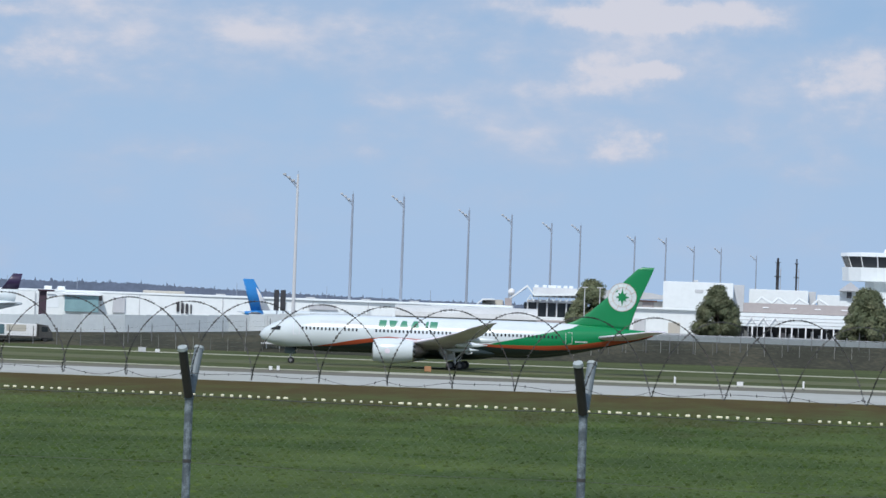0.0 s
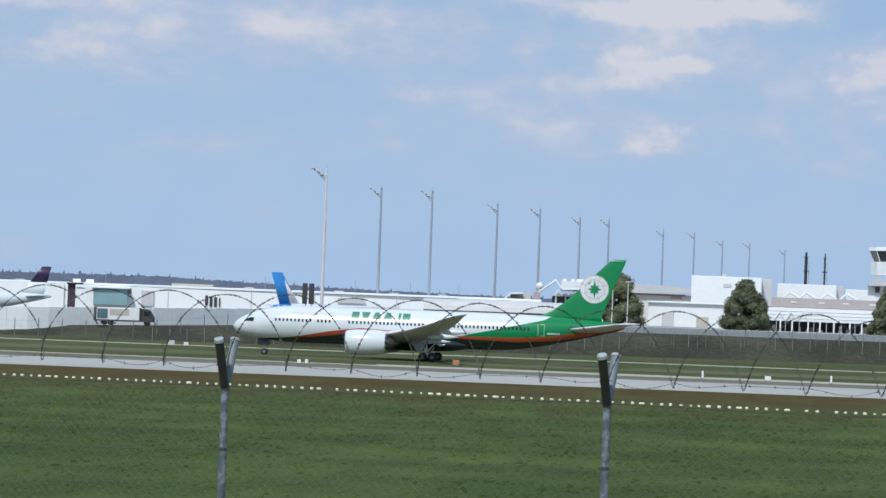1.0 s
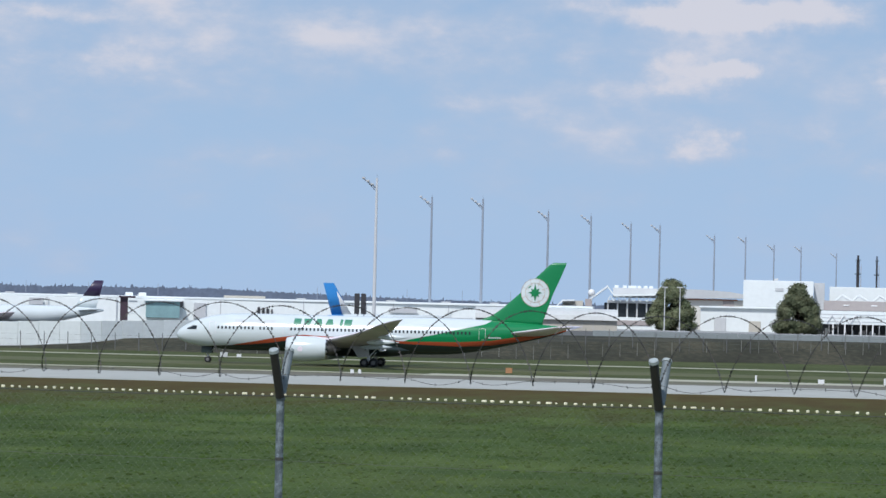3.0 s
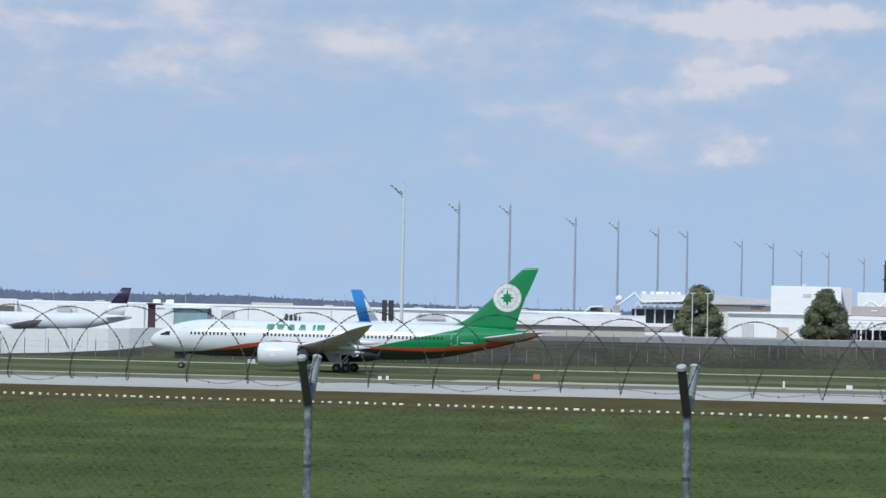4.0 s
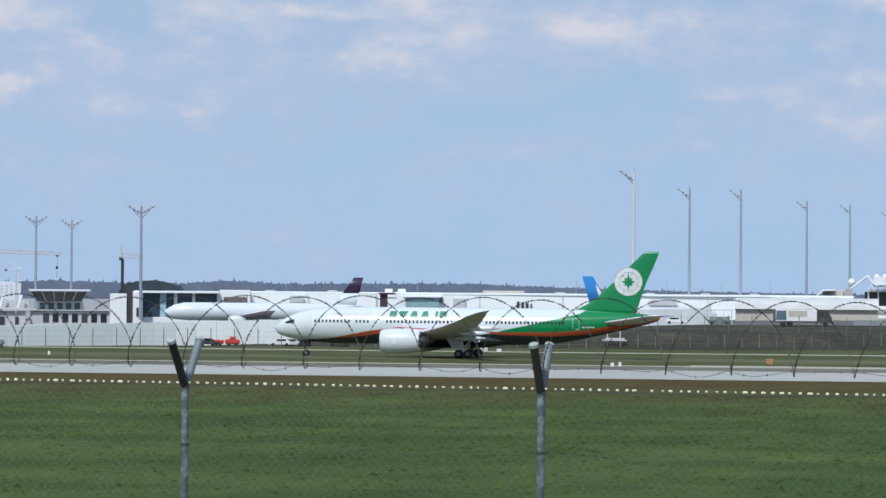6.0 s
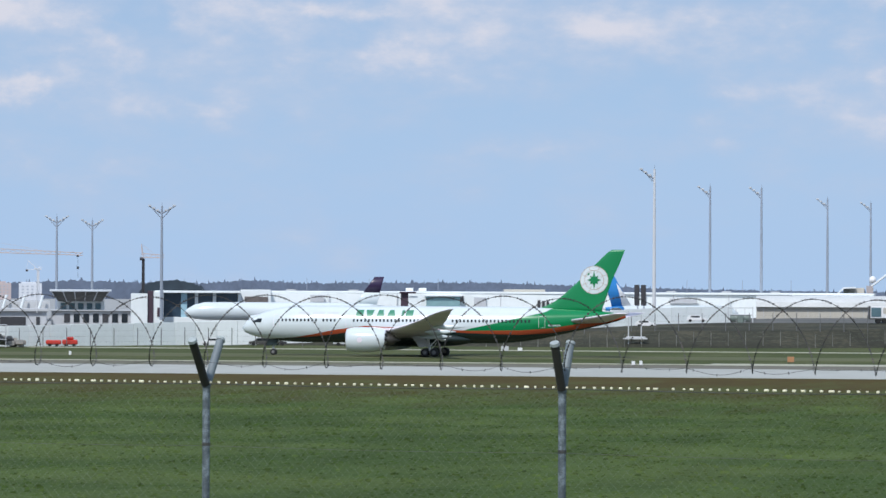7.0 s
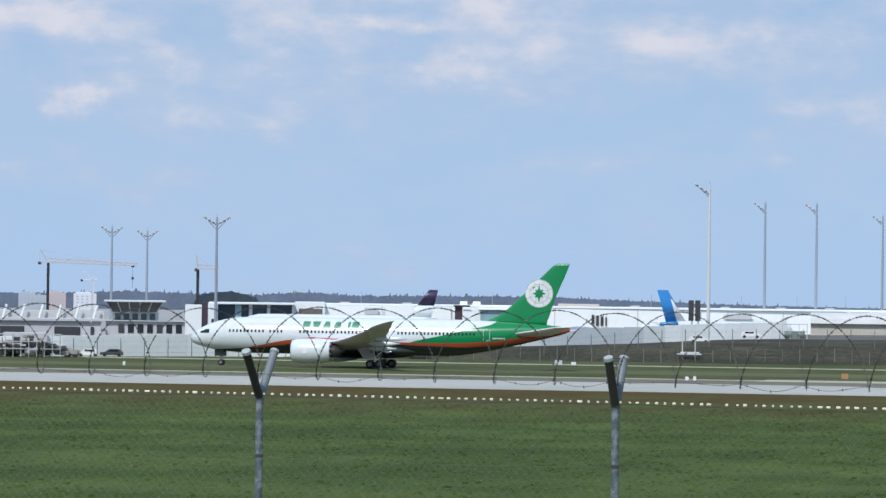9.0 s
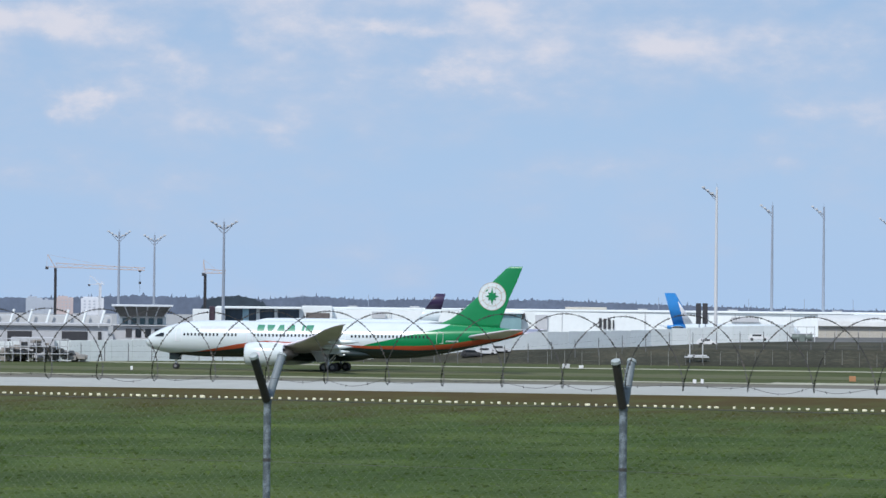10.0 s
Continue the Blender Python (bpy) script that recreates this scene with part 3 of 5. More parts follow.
    # three large faint marks over the front windows
    for k in range(3):
        for side in (-1, 1):
            bm = bmesh.new()
            zs = [6.35, 6.58, 6.81, 7.04]
            for za, zb in zip(zs, zs[1:]):
                q = [(9.6 + k * 2.35 + .5 * (za - 6.35), za), (11.5 + k * 2.35 + .5 * (za - 6.35), za), (11.5 + k * 2.35 + .5 * (zb - 6.35), zb), (9.6 + k * 2.35 + .5 * (zb - 6.35), zb)]
                bm.faces.new([bm.verts.new((px, body_at(px, pz, side) + side * .02, pz)) for px, pz in q])
            part("faint_mark", bm, "faint_grey", jet, "plain pale grey mark")
    # wings
    for side in (-1, 1):
        bm = bmesh.new()
        sec = []
        for y, x0, c, z, t in ((2.0, 19.6, 13.6, 3.45, .115), (5.5, 22.6, 10.6, 3.75, .11), (10.0, 26.0, 7.9, 4.25, .10), (16.0, 29.9, 5.9, 5.05, .095), (22.0, 33.3, 4.2, 5.95, .09),
                               (26.5, 35.8, 3.0, 6.85, .085), (29.0, 37.9, 1.6, 7.45, .08), (30.1, 39.6, 0.5, 7.8, .06)):
            sec.append(foil(x0, c, side * y, z, t, 11, 0.02))
        loft(bm, sec)
        bmesh.ops.recalc_face_normals(bm, faces=bm.faces[:])
        wing = part("wing", bm, "wing_grey", jet, "grey swept wing", smooth=True)
        # flap track fairings under the wing
        for y, x0, z in ((6.5, 30.5, 3.25), (12.5, 32.3, 4.1), (18.0, 34.6, 4.95)):
            bm = bmesh.new()
            loft(bm, [[(x0 + s * 5.2, side * y + math.cos(6.2832 * i / 10) * .28 * q, z - .1 + s * .1 + math.sin(6.2832 * i / 10) * .42 * q) for i in range(10)]
                      for s, q in ((0, .1), (.12, .6), (.35, 1), (.7, .75), (1, .08))])
            bmesh.ops.recalc_face_normals(bm, faces=bm.faces[:])
            part("flap_fairing", bm, "aircraft_white", wing, "white flap track fairing", smooth=True)
        # trailing flap, slightly lowered
        bm = bmesh.new()
        loft(bm, [foil(31.8, 2.4, side * 3.2, 3.15, .07, 6), foil(32.3, 1.9, side * 9.6, 3.85, .07, 6)])
        bmesh.ops.recalc_face_normals(bm, faces=bm.faces[:])
        part("flap", bm, "aircraft_white", wing, "white flap", smooth=True)
        # engine
        eng = new("engine")
        eng.parent = jet
        eng.location = (0.75, side * 9.9, 0)
        eng["label"] = "large white engine nacelle with a serrated rear edge"
        prof = [(18.75, 1.50), (18.6, 1.62), (18.7, 1.72), (19.2, 1.86), (20.2, 1.98), (21.6, 2.0), (23.0, 1.92), (24.2, 1.74), (24.9, 1.60)]
        n = 48
        bm = bmesh.new()
        zc = 2.72
        rings = [[(x, math.cos(6.2832 * i / n) * r, zc + math.sin(6.2832 * i / n) * r) for i in range(n)] for x, r in prof]
        rings.append([(24.95 + (.42 if i % 4 == 2 else .21 if i % 4 in (1, 3) else 0), math.cos(6.2832 * i / n) * 1.57, zc + math.sin(6.2832 * i / n) * 1.57) for i in range(n)])
        rings.append([(24.2, math.cos(6.2832 * i / n) * 1.45, zc + math.sin(6.2832 * i / n) * 1.45) for i in range(n)])
        rings.append([(19.3, math.cos(6.2832 * i / n) * 1.40, zc + math.sin(6.2832 * i / n) * 1.40) for i in range(n)])
        rings.append(rings[0])
        vs = [[bm.verts.new(p) for p in r] for r in rings[:-1]]
        vs.append(vs[0])
        for q, (r0, r1) in enumerate(zip(vs, vs[1:])):
            for i in range(n):
                bm.faces.new((r0[i], r0[(i + 1) % n], r1[(i + 1) % n], r1[i])).material_index = 1 if q in (0, 1, 8, 9) else 0
        bmesh.ops.recalc_face_normals(bm, faces=bm.faces[:])
        part("nacelle", bm, ["aircraft_white", "bare_metal"], eng, smooth=True)
        bm = bmesh.new()
        loft(bm, [[(x, math.cos(6.2832 * i / 24) * r, zc + math.sin(6.2832 * i / 24) * r) for i in range(24)] for x, r in ((23.5, 1.25), (25.2, 1.02), (26.3, .72), (26.35, .5), (27.3, .08))])
        part("core_nozzle", bm, "dark_metal", eng, smooth=True)
        bm = bmesh.new()
        rod(bm, (19.9, 0, zc), (19.95, 0, zc), 1.41, n=32)
        rod(bm, (19.2, 0, zc), (19.9, 0, zc), 0.06, 0.4, n=16)
        part("fan", bm, "dark_metal", eng)
        bm = bmesh.new()
        loft(bm, [[(21.0, -.16, 4.5), (21.0, .16, 4.5), (27.2, .16, 3.9), (27.2, -.16, 3.9)], [(22.6, -.14, 4.75), (22.6, .14, 4.75), (28.6, .14, 4.35), (28.6, -.14, 4.35)]])
        bmesh.ops.recalc_face_normals(bm, faces=bm.faces[:])
        part("pylon", bm, "wing_grey", eng)
        bm = bmesh.new()
        rod(bm, (21.0, side * 1.985, 2.7), (21.0, side * 2.0, 2.7), .42, n=20)
        part("engine_mark", bm, "wing_grey", eng, "faint grey round mark")
        # tailplane
        bm = bmesh.new()
        loft(bm, [foil(53.0, 6.9, side * 0.6, 5.7, .10, 9), foil(57.4, 4.9, side * 5.0, 6.35, .09, 9), foil(62.0, 2.6, side * 9.6, 7.05, .08, 9), foil(64.0, .9, side * 10.0, 7.1, .05, 9)])
        bmesh.ops.recalc_face_normals(bm, faces=bm.faces[:])
        part("tailplane", bm, "wing_grey", jet, "grey horizontal tailplane", smooth=True)
    # fin
    bm = bmesh.new()
    loft(bm, [foil(x0, c, 0, z, t, 12, upright=True) for z, x0, c, t in FIN])
    bmesh.ops.recalc_face_normals(bm, faces=bm.faces[:])
    fin = part("fin", bm, "green_paint", jet, "tall green fin with a white round emblem", smooth=True)
    for side in (-1, 1):
        bm = bmesh.new()
        cx, cz, r = 57.72, 12.4, 2.28
        def skin(px, pz, lift):
            x0, c, t = (lerp(pz, [(q[0], q[k]) for q in FIN]) for k in (1, 2, 3))
            s = min(max((px - x0) / c, 0.0), 1.0)
            return (px, side * (t * c * 2.6 * (math.sqrt(s) * .55 * (1 - s) + .02) + lift), pz)
        rings = [[skin(cx + math.cos(6.2832 * i / 40) * r * q, cz + math.sin(6.2832 * i / 40) * r * q, .02) for i in range(40)] for q in (0.02, .35, .7, 1.0)]
        loft(bm, rings)
        part("emblem", bm, "aircraft_white", fin, "white disc with a green star")
        bm = bmesh.new()
        c0 = bm.verts.new(skin(cx, cz, .12))
        reach = lambda i: .24 if i % 2 else (.66, .42, .50, .42)[i // 2 % 4]
        pts = [bm.verts.new(skin(cx + math.sin(6.2832 * i / 16) * r * reach(i), cz + math.cos(6.2832 * i / 16) * r * reach(i), .10)) for i in range(16)]
        for i in range(16):
            bm.faces.new((c0, pts[i], pts[(i + 1) % 16]))
        part("emblem_star", bm, "green_paint", fin, "plain green star shape")
        bm = bmesh.new()
        for q in (.68, .98):
            for i in range(32):
                a0, a1 = 6.2832 * i / 32, 6.2832 * (i + 1) / 32
                rod(bm, skin(cx + math.cos(a0) * r * q, cz + math.sin(a0) * r * q, .04), skin(cx + math.cos(a1) * r * q, cz + math.sin(a1) * r * q, .04), .035, n=4, caps=False)
        for i in range(8):
            a0 = 6.2832 * (i + .5) / 8
            rod(bm, skin(cx + math.cos(a0) * r * .5, cz + math.sin(a0) * r * .5, .04), skin(cx + math.cos(a0) * r * .97, cz + math.sin(a0) * r * .97, .04), .03, n=4, caps=False)
        part("emblem_lines", bm, "orange_line", fin, "thin brownish globe lines")
        # registration and door outlines near the tail: plain bars
        bm = bmesh.new()
        for k in range(6):
            xx = 50.6 + k * .34
            p = [(xx, body_at(xx, 4.95, side) * 1.01, 4.95), (xx + .24, body_at(xx, 4.95, side) * 1.01, 4.95), (xx + .24, body_at(xx, 5.2, side) * 1.01, 5.2), (xx, body_at(xx, 5.2, side) * 1.01, 5.2)]
            bm.faces.new([bm.verts.new(v) for v in p])
        part("registration_bars", bm, "aircraft_white", jet, "plain white bars")
    # nose gear
    gear = new("nose_gear")
    gear.parent = jet
    part("strut", rods(((5.2, 0, .5), (5.0, 0, 2.9), .13, .16), ((5.2, -.42, .52), (5.2, .42, .52), .09), ((5.15, 0, 1.2), (6.6, 0, 2.8), .07), n=10), "white_paint", gear)
    part("gear_door", boxes((4.2, -.62, 1.55, 5.9, -.56, 2.6)), "dark_green_paint", gear)
    part("gear_door", boxes((4.2, .56, 1.55, 5.9, .62, 2.6)), "dark_green_paint", gear)
    part("landing_light", rods(((4.95, -.2, 1.75), (5.02, -.2, 1.75), .13), ((4.95, .2, 1.75), (5.02, .2, 1.75), .13)), "white_paint", gear)
    for y in (-.34, .34):
        make_wheel("wheel", gear, 5.2, y, .51, .17)
    # main gears
    for side in (-1, 1):
        gear = new("main_gear")
        gear.parent = jet
        y = side * 4.9
        part("strut", rods(((31.9, y, .75), (31.4, side * 4.6, 3.4), .2, .26), ((31.5, side * 4.75, 2.0), (30.2, side * 3.0, 3.2), .1), ((31.7, y, 1.4), (33.3, side * 4.4, 3.2), .1), n=12), "white_paint", gear)
        part("bogie_beam", boxes((30.9, y - .16, .52, 32.9, y + .16, .86), bevel=.05), "white_paint", gear)
        bm = bmesh.new()
        o = y + side * 0.95
        f = [bm.verts.new(p) for p in ((28.9, o - side * .2, 3.35), (30.9, o - side * .2, 3.25), (32.2, o, 1.65), (30.3, o + side * .15, 1.45))]
        bm.faces.new(f)
        bmesh.ops.solidify(bm, geom=bm.faces[:], thickness=0.08)
        part("gear_door", bm, "white_paint", gear, "slanting white undercarriage door")
        part("hinge_door", rods(((32.6, y, 3.3), (33.9, y + side * .3, 2.6), .16, .2), ((33.9, y + side * .3, 2.6), (34.6, y + side * .3, 2.75), .18, .1), ((32.0, y, .9), (33.0, y, 2.3), .07), n=8), "white_paint", gear, "white hinged door behind the leg")
        for x in (31.15, 32.65):
            for dy in (-.55, .55):
                make_wheel("wheel", gear, x, y + dy, .68, .25)
    return jet


M["name_green"] = surface("name_green", (0.055, 0.24, 0.15), 0.35, vary=0.08)
M["faint_grey"] = surface("faint_grey", (0.58, 0.61, 0.63), 0.3, vary=0.05)
M["rim_grey"] = surface("rim_grey", (0.17, 0.17, 0.17), 0.5, 0.3, vary=0.2)
M["orange_line"] = surface("emblem_line", (0.45, 0.33, 0.24), 0.5, vary=0.05)
airliner = make_airliner()


# ---- the fence near the camera ----
BAY, POST_Z, MESH_Z, HEAD_Z = 2.787, 8.35, 10.648, 10.955
FENCE = pose(-1.713, 28.048, 0, 0, 0, -16.875)


def tube(bm, pts, r, n=4):
    pts = [Vector(p) for p in pts]
    rings = []
    for i, p in enumerate(pts):
        d = (pts[min(i + 1, len(pts) - 1)] - pts[max(i - 1, 0)]).normalized()
        s = d.cross(Vector((0.31, 0.2, 0.93))).normalized()
        t = d.cross(s)
        rings.append([p + (s * math.cos(6.2832 * k / n) + t * math.sin(6.2832 * k / n)) * r for k in range(n)])
    return loft(bm, rings)


def make_fence():
    fence = thing("security_fence", "chain-link security fence with forked steel posts and razor coil", "fence", FENCE)
    first, last = -4, 4
    for k in range(first, last + 1):
        rng = random.Random(k)
        x = k * BAY + (0.012 * rng.uniform(-1, 1) if k else 0)
        post = new("fence_post")
        post.parent = fence
        post.location = (x, 0, 0)
        bm = bmesh.new()
        rod(bm, (0, 0, POST_Z - .3), (0.0, 0, MESH_Z - 0.01), .0285, n=14)
        rod(bm, (0, 0, MESH_Z - .03), (0, 0, MESH_Z + .035), .034, .031, n=14)
        part("stem", bm, "galvanised_old", post, "weathered galvanised post", smooth=False)
        for s in (-1, 1):
            bm = bmesh.new()
            off = {-1: .235, 0: .155, 1: .175}.get(k, .2)
            rod(bm, (0, 0.012 * s, MESH_Z - .01), (0, s * off, HEAD_Z), .031, n=14)
            d = Vector((0, s * off, HEAD_Z - MESH_Z)).normalized()
            e = Vector((0, s * off, HEAD_Z))
            # the near arm is painted near-black for the shade on its underside
            arm = part("fork_arm", bm, "arm_steel" if s < 0 else "galvanised", post)
            part("end_cap", rods((e, e + d * .022, .036, .033), n=14), "cap_zinc", arm, "pale zinc end cap")
        for z in (MESH_Z - .02, MESH_Z - .45, MESH_Z - .9):
            part("wire_clamp", rods(((0, 0, z - .012), (0, 0, z + .012), .031), n=12), "dark_metal", post)
    # chain link: two families of slanting wires, bay by bay, and the twisted ends along the top
    step, low = 0.067, MESH_Z - 2.1
    for k in range(first, last):
        x0, x1 = k * BAY, (k + 1) * BAY
        bm = bmesh.new()
        tall = MESH_Z - low
        n = int((x1 - x0 + tall) / step)
        for i in range(n + 1):
            for s in (-1, 1):
                q = i * step
                xa, za = (x0 + q, MESH_Z) if s > 0 else (x1 - q, MESH_Z)
                t0, t1 = 0.0, tall
                # walk down the wire and keep what lies in the bay
                if s > 0:
                    t0, t1 = max(0.0, xa - x1), min(tall, xa - x0)
                    pa, pb = (xa - t0, .004, MESH_Z - t0), (xa - t1, .004, MESH_Z - t1)
                else:
                    t0, t1 = max(0.0, x0 - xa), min(tall, x1 - xa)
                    pa, pb = (xa + t0, -.004, MESH_Z - t0), (xa + t1, -.004, MESH_Z - t1)
                if t1 - t0 > .02:
                    rod(bm, pa, pb, .00055, n=3, caps=False)
        part("chain_link", bm, "wire", fence)
        bm = bmesh.new()
        rng = random.Random(50 + k)
        for i in range(int((x1 - x0) / step)):
            xx = x0 + (i + .5) * step + rng.uniform(-.008, .008)
            if rng.random() < .03:
                continue
            w, h = rng.uniform(.007, .0125) * (1.7 if rng.random() < .15 else 1), rng.uniform(.0050, .0085)
            box(bm, xx - w, -.008, MESH_Z + .004 - h, xx + w, .008, MESH_Z + .006 + h, bevel=.004)
        tagged(part("twisted_wire_ends", bm, "zinc_bright", fence, "twisted wire ends along the top, glint in their colour"), kind="stuff")
    for z, r in ((MESH_Z - .004, .0034), (MESH_Z - .46, .0017), (MESH_Z - .93, .0022)):
        bm = bmesh.new()
        tube(bm, [(first * BAY + BAY * q / 6, -.012, z - .012 * abs(math.sin(math.pi * q / 6))) for q in range((last - first) * 6 + 1)], r)
        part("tension_wire", bm, "wire_dark", fence)
    # razor coil: two strands that cross between the posts, six turns' bottoms to a bay, broad above and narrow below
    pitch, radius, cz = BAY / 3, 0.262, 11.03
    for offset, seed in ((0.0, 3), (.5, 8)):
        bm, blades = bmesh.new(), bmesh.new()
        pts = []
        rng = random.Random(seed)
        per = 48
        turns = int((last - first) * 3) - 1
        wob = [rng.uniform(-1, 1) for _ in range(turns + 3)]
        for i in range(turns * per):
            th = 2 * math.pi * i / per + math.pi
            tn = i / per
            w = wob[int(tn)] * (1 - tn % 1) + wob[int(tn) + 1] * (tn % 1)
            x = first * BAY + pitch * (tn + offset) + .07 * math.sin(th) + .03 * w
            r = radius * (1 + .04 * w)
            pts.append(Vector((x, math.sin(th) * r * .95, cz + math.cos(th) * r + .014 * w)))
        tube(bm, pts, .0023, 4)
        coil = part("razor_coil", bm, "razor", fence, "rusty razor wire coil stretched along the top")
        total, nxt = 0.0, 0.0
        for i in range(1, len(pts) - 1):
            total += (pts[i] - pts[i - 1]).length
            if total > nxt:
                nxt += .060
                d = (pts[i + 1] - pts[i - 1]).normalized()
                sd = d.cross(Vector((rng.uniform(-1, 1), rng.uniform(-1, 1), rng.uniform(-1, 1)))).normalized()
                p = pts[i]
                for n_ in (sd, d.cross(sd)):
                    q = [p - d * .017 + n_ * .010, p + d * .002, p + d * .017 + n_ * .010, p + d * .017 - n_ * .010, p - d * .002, p - d * .017 - n_ * .010]
                    blades.faces.new([blades.verts.new(v) for v in q])
        tagged(part("blade_row", blades, "razor", coil, "small dark steel blades"), kind="stuff")
    # a slack barbed strand ties the coil's bottoms together
    bm = bmesh.new()
    rng = random.Random(21)
    n = (last - first) * 6
    row = []
    for i in range(n * 8 + 1):
        q = i / 8
        row.append(Vector((first * BAY + BAY / 6 * q, -.03, cz - radius + .035 - .05 * math.sin(math.pi * (q % 1)) * (.5 + .5 * math.sin(q * 1.7)))))
    tube(bm, row, .0016, 4)
    for i in range(2, len(row) - 2, 3):
        d = Vector((rng.uniform(-.4, .4), rng.uniform(-.4, .4), 1)).normalized() * .010
        tube(bm, [row[i] - d, row[i] + d], .0028, 4)
    part("barbed_strand", bm, "razor", fence, "slack barbed strand under the coil")
    return fence


# pale yellow stands in for the sun's glint on galvanised wire ends
M["zinc_bright"] = surface("zinc_bright", (0.88, 0.82, 0.60), 0.35, 0.0, vary=0.25, scale=6)
M["cap_zinc"] = surface("cap_zinc", (0.36, 0.40, 0.40), 0.6, 0.1, vary=0.25, scale=20)
M["wire_dark"] = surface("wire_dark", (0.10, 0.10, 0.09), 0.6, 0.4, vary=0.2)
# same steel as the far arm, its shade put into the colour
M["arm_steel"] = surface("arm_steel", (0.035, 0.032, 0.030), 0.6, 0.2, vary=0.25, scale=6)
make_fence()


# ---- distance ----
def make_ridge(name, d, profile, base, jag, step, material, label, seed, deep=40):
    """A wood on a far ridge: an uneven row of treetops, with depth."""
    rng = random.Random(seed)
    bm = bmesh.new()
    az, tops, level = profile[0][0], [], 0.0
    while az < profile[-1][0]:
        level = .6 * level + .4 * rng.uniform(-1, 1)
        el = lerp(az, profile)
        z = height(el, d) + jag * (.55 * level + .45 * rng.uniform(-1, 1)) + (jag * 1.6 if rng.random() < .06 else 0)
        tops.append((az, z))
        az += step * rng.uniform(.6, 1.4)
    fr, ft, bt = [], [], []
    for az, z in tops:
        a = radians(az)
        fr.append(bm.verts.new((math.sin(a) * d, math.cos(a) * d, base)))
        ft.append(bm.verts.new((math.sin(a) * d, math.cos(a) * d, max(z, base + 1))))
        bt.append(bm.verts.new((math.sin(a) * (d + deep), math.cos(a) * (d + deep), base)))
    for i in range(len(tops) - 1):
        bm.faces.new((fr[i], fr[i + 1], ft[i + 1], ft[i]))
        bm.faces.new((ft[i], ft[i + 1], bt[i + 1], bt[i]))
    tagged(part(name, bm, material), label, "woodland", kind="stuff")


# the ridges' blue tint is haze put into the material's colour
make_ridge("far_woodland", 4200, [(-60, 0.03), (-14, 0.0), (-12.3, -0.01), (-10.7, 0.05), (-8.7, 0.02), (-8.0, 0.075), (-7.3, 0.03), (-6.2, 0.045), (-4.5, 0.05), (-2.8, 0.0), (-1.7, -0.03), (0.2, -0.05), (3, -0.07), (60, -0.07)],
           -5, 1.9, 0.012, "far_wood", "long wooded ridge on the horizon, distance haze in its blue-green", 4)
make_ridge("grove", 1700, [(-9.62, -0.10), (-9.55, 0.0), (-9.45, 0.04), (-9.25, 0.075), (-9.05, 0.07), (-8.85, 0.03), (-8.72, -0.04), (-8.62, -0.12)],
           0, 0.7, 0.03, "far_wood_near", "dark rounded grove behind the terminal", 9)
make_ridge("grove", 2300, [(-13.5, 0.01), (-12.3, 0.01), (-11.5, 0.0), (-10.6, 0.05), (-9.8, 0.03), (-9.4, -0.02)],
           0, 1.2, 0.03, "far_wood", "wooded ridge behind the works, tinted blue for haze", 19)


# ---- things on the apron ----
def block(name, az0, az1, el0, el1, d, deep, material, parent, label="", proud=0.0):
    """A box that fills the given angles, its face at distance d; parent's space is that of the place."""
    am = radians((az0 + az1) / 2)
    half = d * math.tan(radians((az1 - az0) / 2))
    z0, z1 = height(el0, d), height(el1, d)
    ob = part(name, boxes((-half, -proud, z0, half, deep, z1), bevel=min(.08, half * .2)), material, parent, label)
    ob.matrix_basis = pose(math.sin(am) * d, math.cos(am) * d, 0, 0, 0, -math.degrees(am))
    return ob


def ground_el(d, z):
    return math.degrees(math.atan((z - EYE) / d))


def make_mast(az, d, top, twin=False, white=False, base=3.0):
    mast = thing("apron_light_mast", "tall slender grey steel floodlight mast" if not twin else "tall grey floodlight mast with two outstretched lamp arms", "light mast",
                 at(az, d, base), group="apron light masts")
    h = top - base
    part("pole", rods(((0, 0, 0), (0, 0, h * .5), .44, .36), ((0, 0, h * .5), (0, 0, h), .36, .24), n=10), "mast_white" if white else "mast_steel", mast)
    part("spike", rods(((0, 0, h), (0, 0, h + .8), .05), n=6), "mast_steel", mast)
    for s in ((-1, 1) if twin else (-1,)):
        r0, r1 = (0, 0, h - (2.2 if not twin else 1.8)), (s * 2.9, 0, h - (.2 if not twin else .1))
        part("lamp_arm", rods((r0, r1, .2, .16), ((0, 0, h - 3.0), (s * 2.0, 0, h - .9), .1), n=6), "mast_steel", mast)
        for q in (.35, .68, 1.0):
            x, z = r1[0] * q, r0[2] + (r1[2] - r0[2]) * q
            part("floodlight", boxes((x - .36, -.3, z - .05, x + .36, .3, z + .38), bevel=.06), "roof_grey", mast, "grey floodlight housing")
    return mast


for k, (az, el_) in enumerate([(-2.175, 1.705), (-1.37, 1.452), (-0.63, 1.44), (0.32, 1.277), (0.94, 1.229), (1.52, 1.131), (1.94, 1.115), (2.73, 0.985), (3.18, 0.97), (3.59, 0.866), (3.98, 0.849), (4.49, 0.764)]):
    d = 25.6 / math.tan(radians(el_))
    make_mast(az, d, 37.0, white=(k < 1))
for az, el_ in ((-10.81, 0.975), (-10.30, 0.925), (-9.30, 1.135)):
    make_mast(az, 18.6 / math.tan(radians(el_)), 30.0, twin=True)


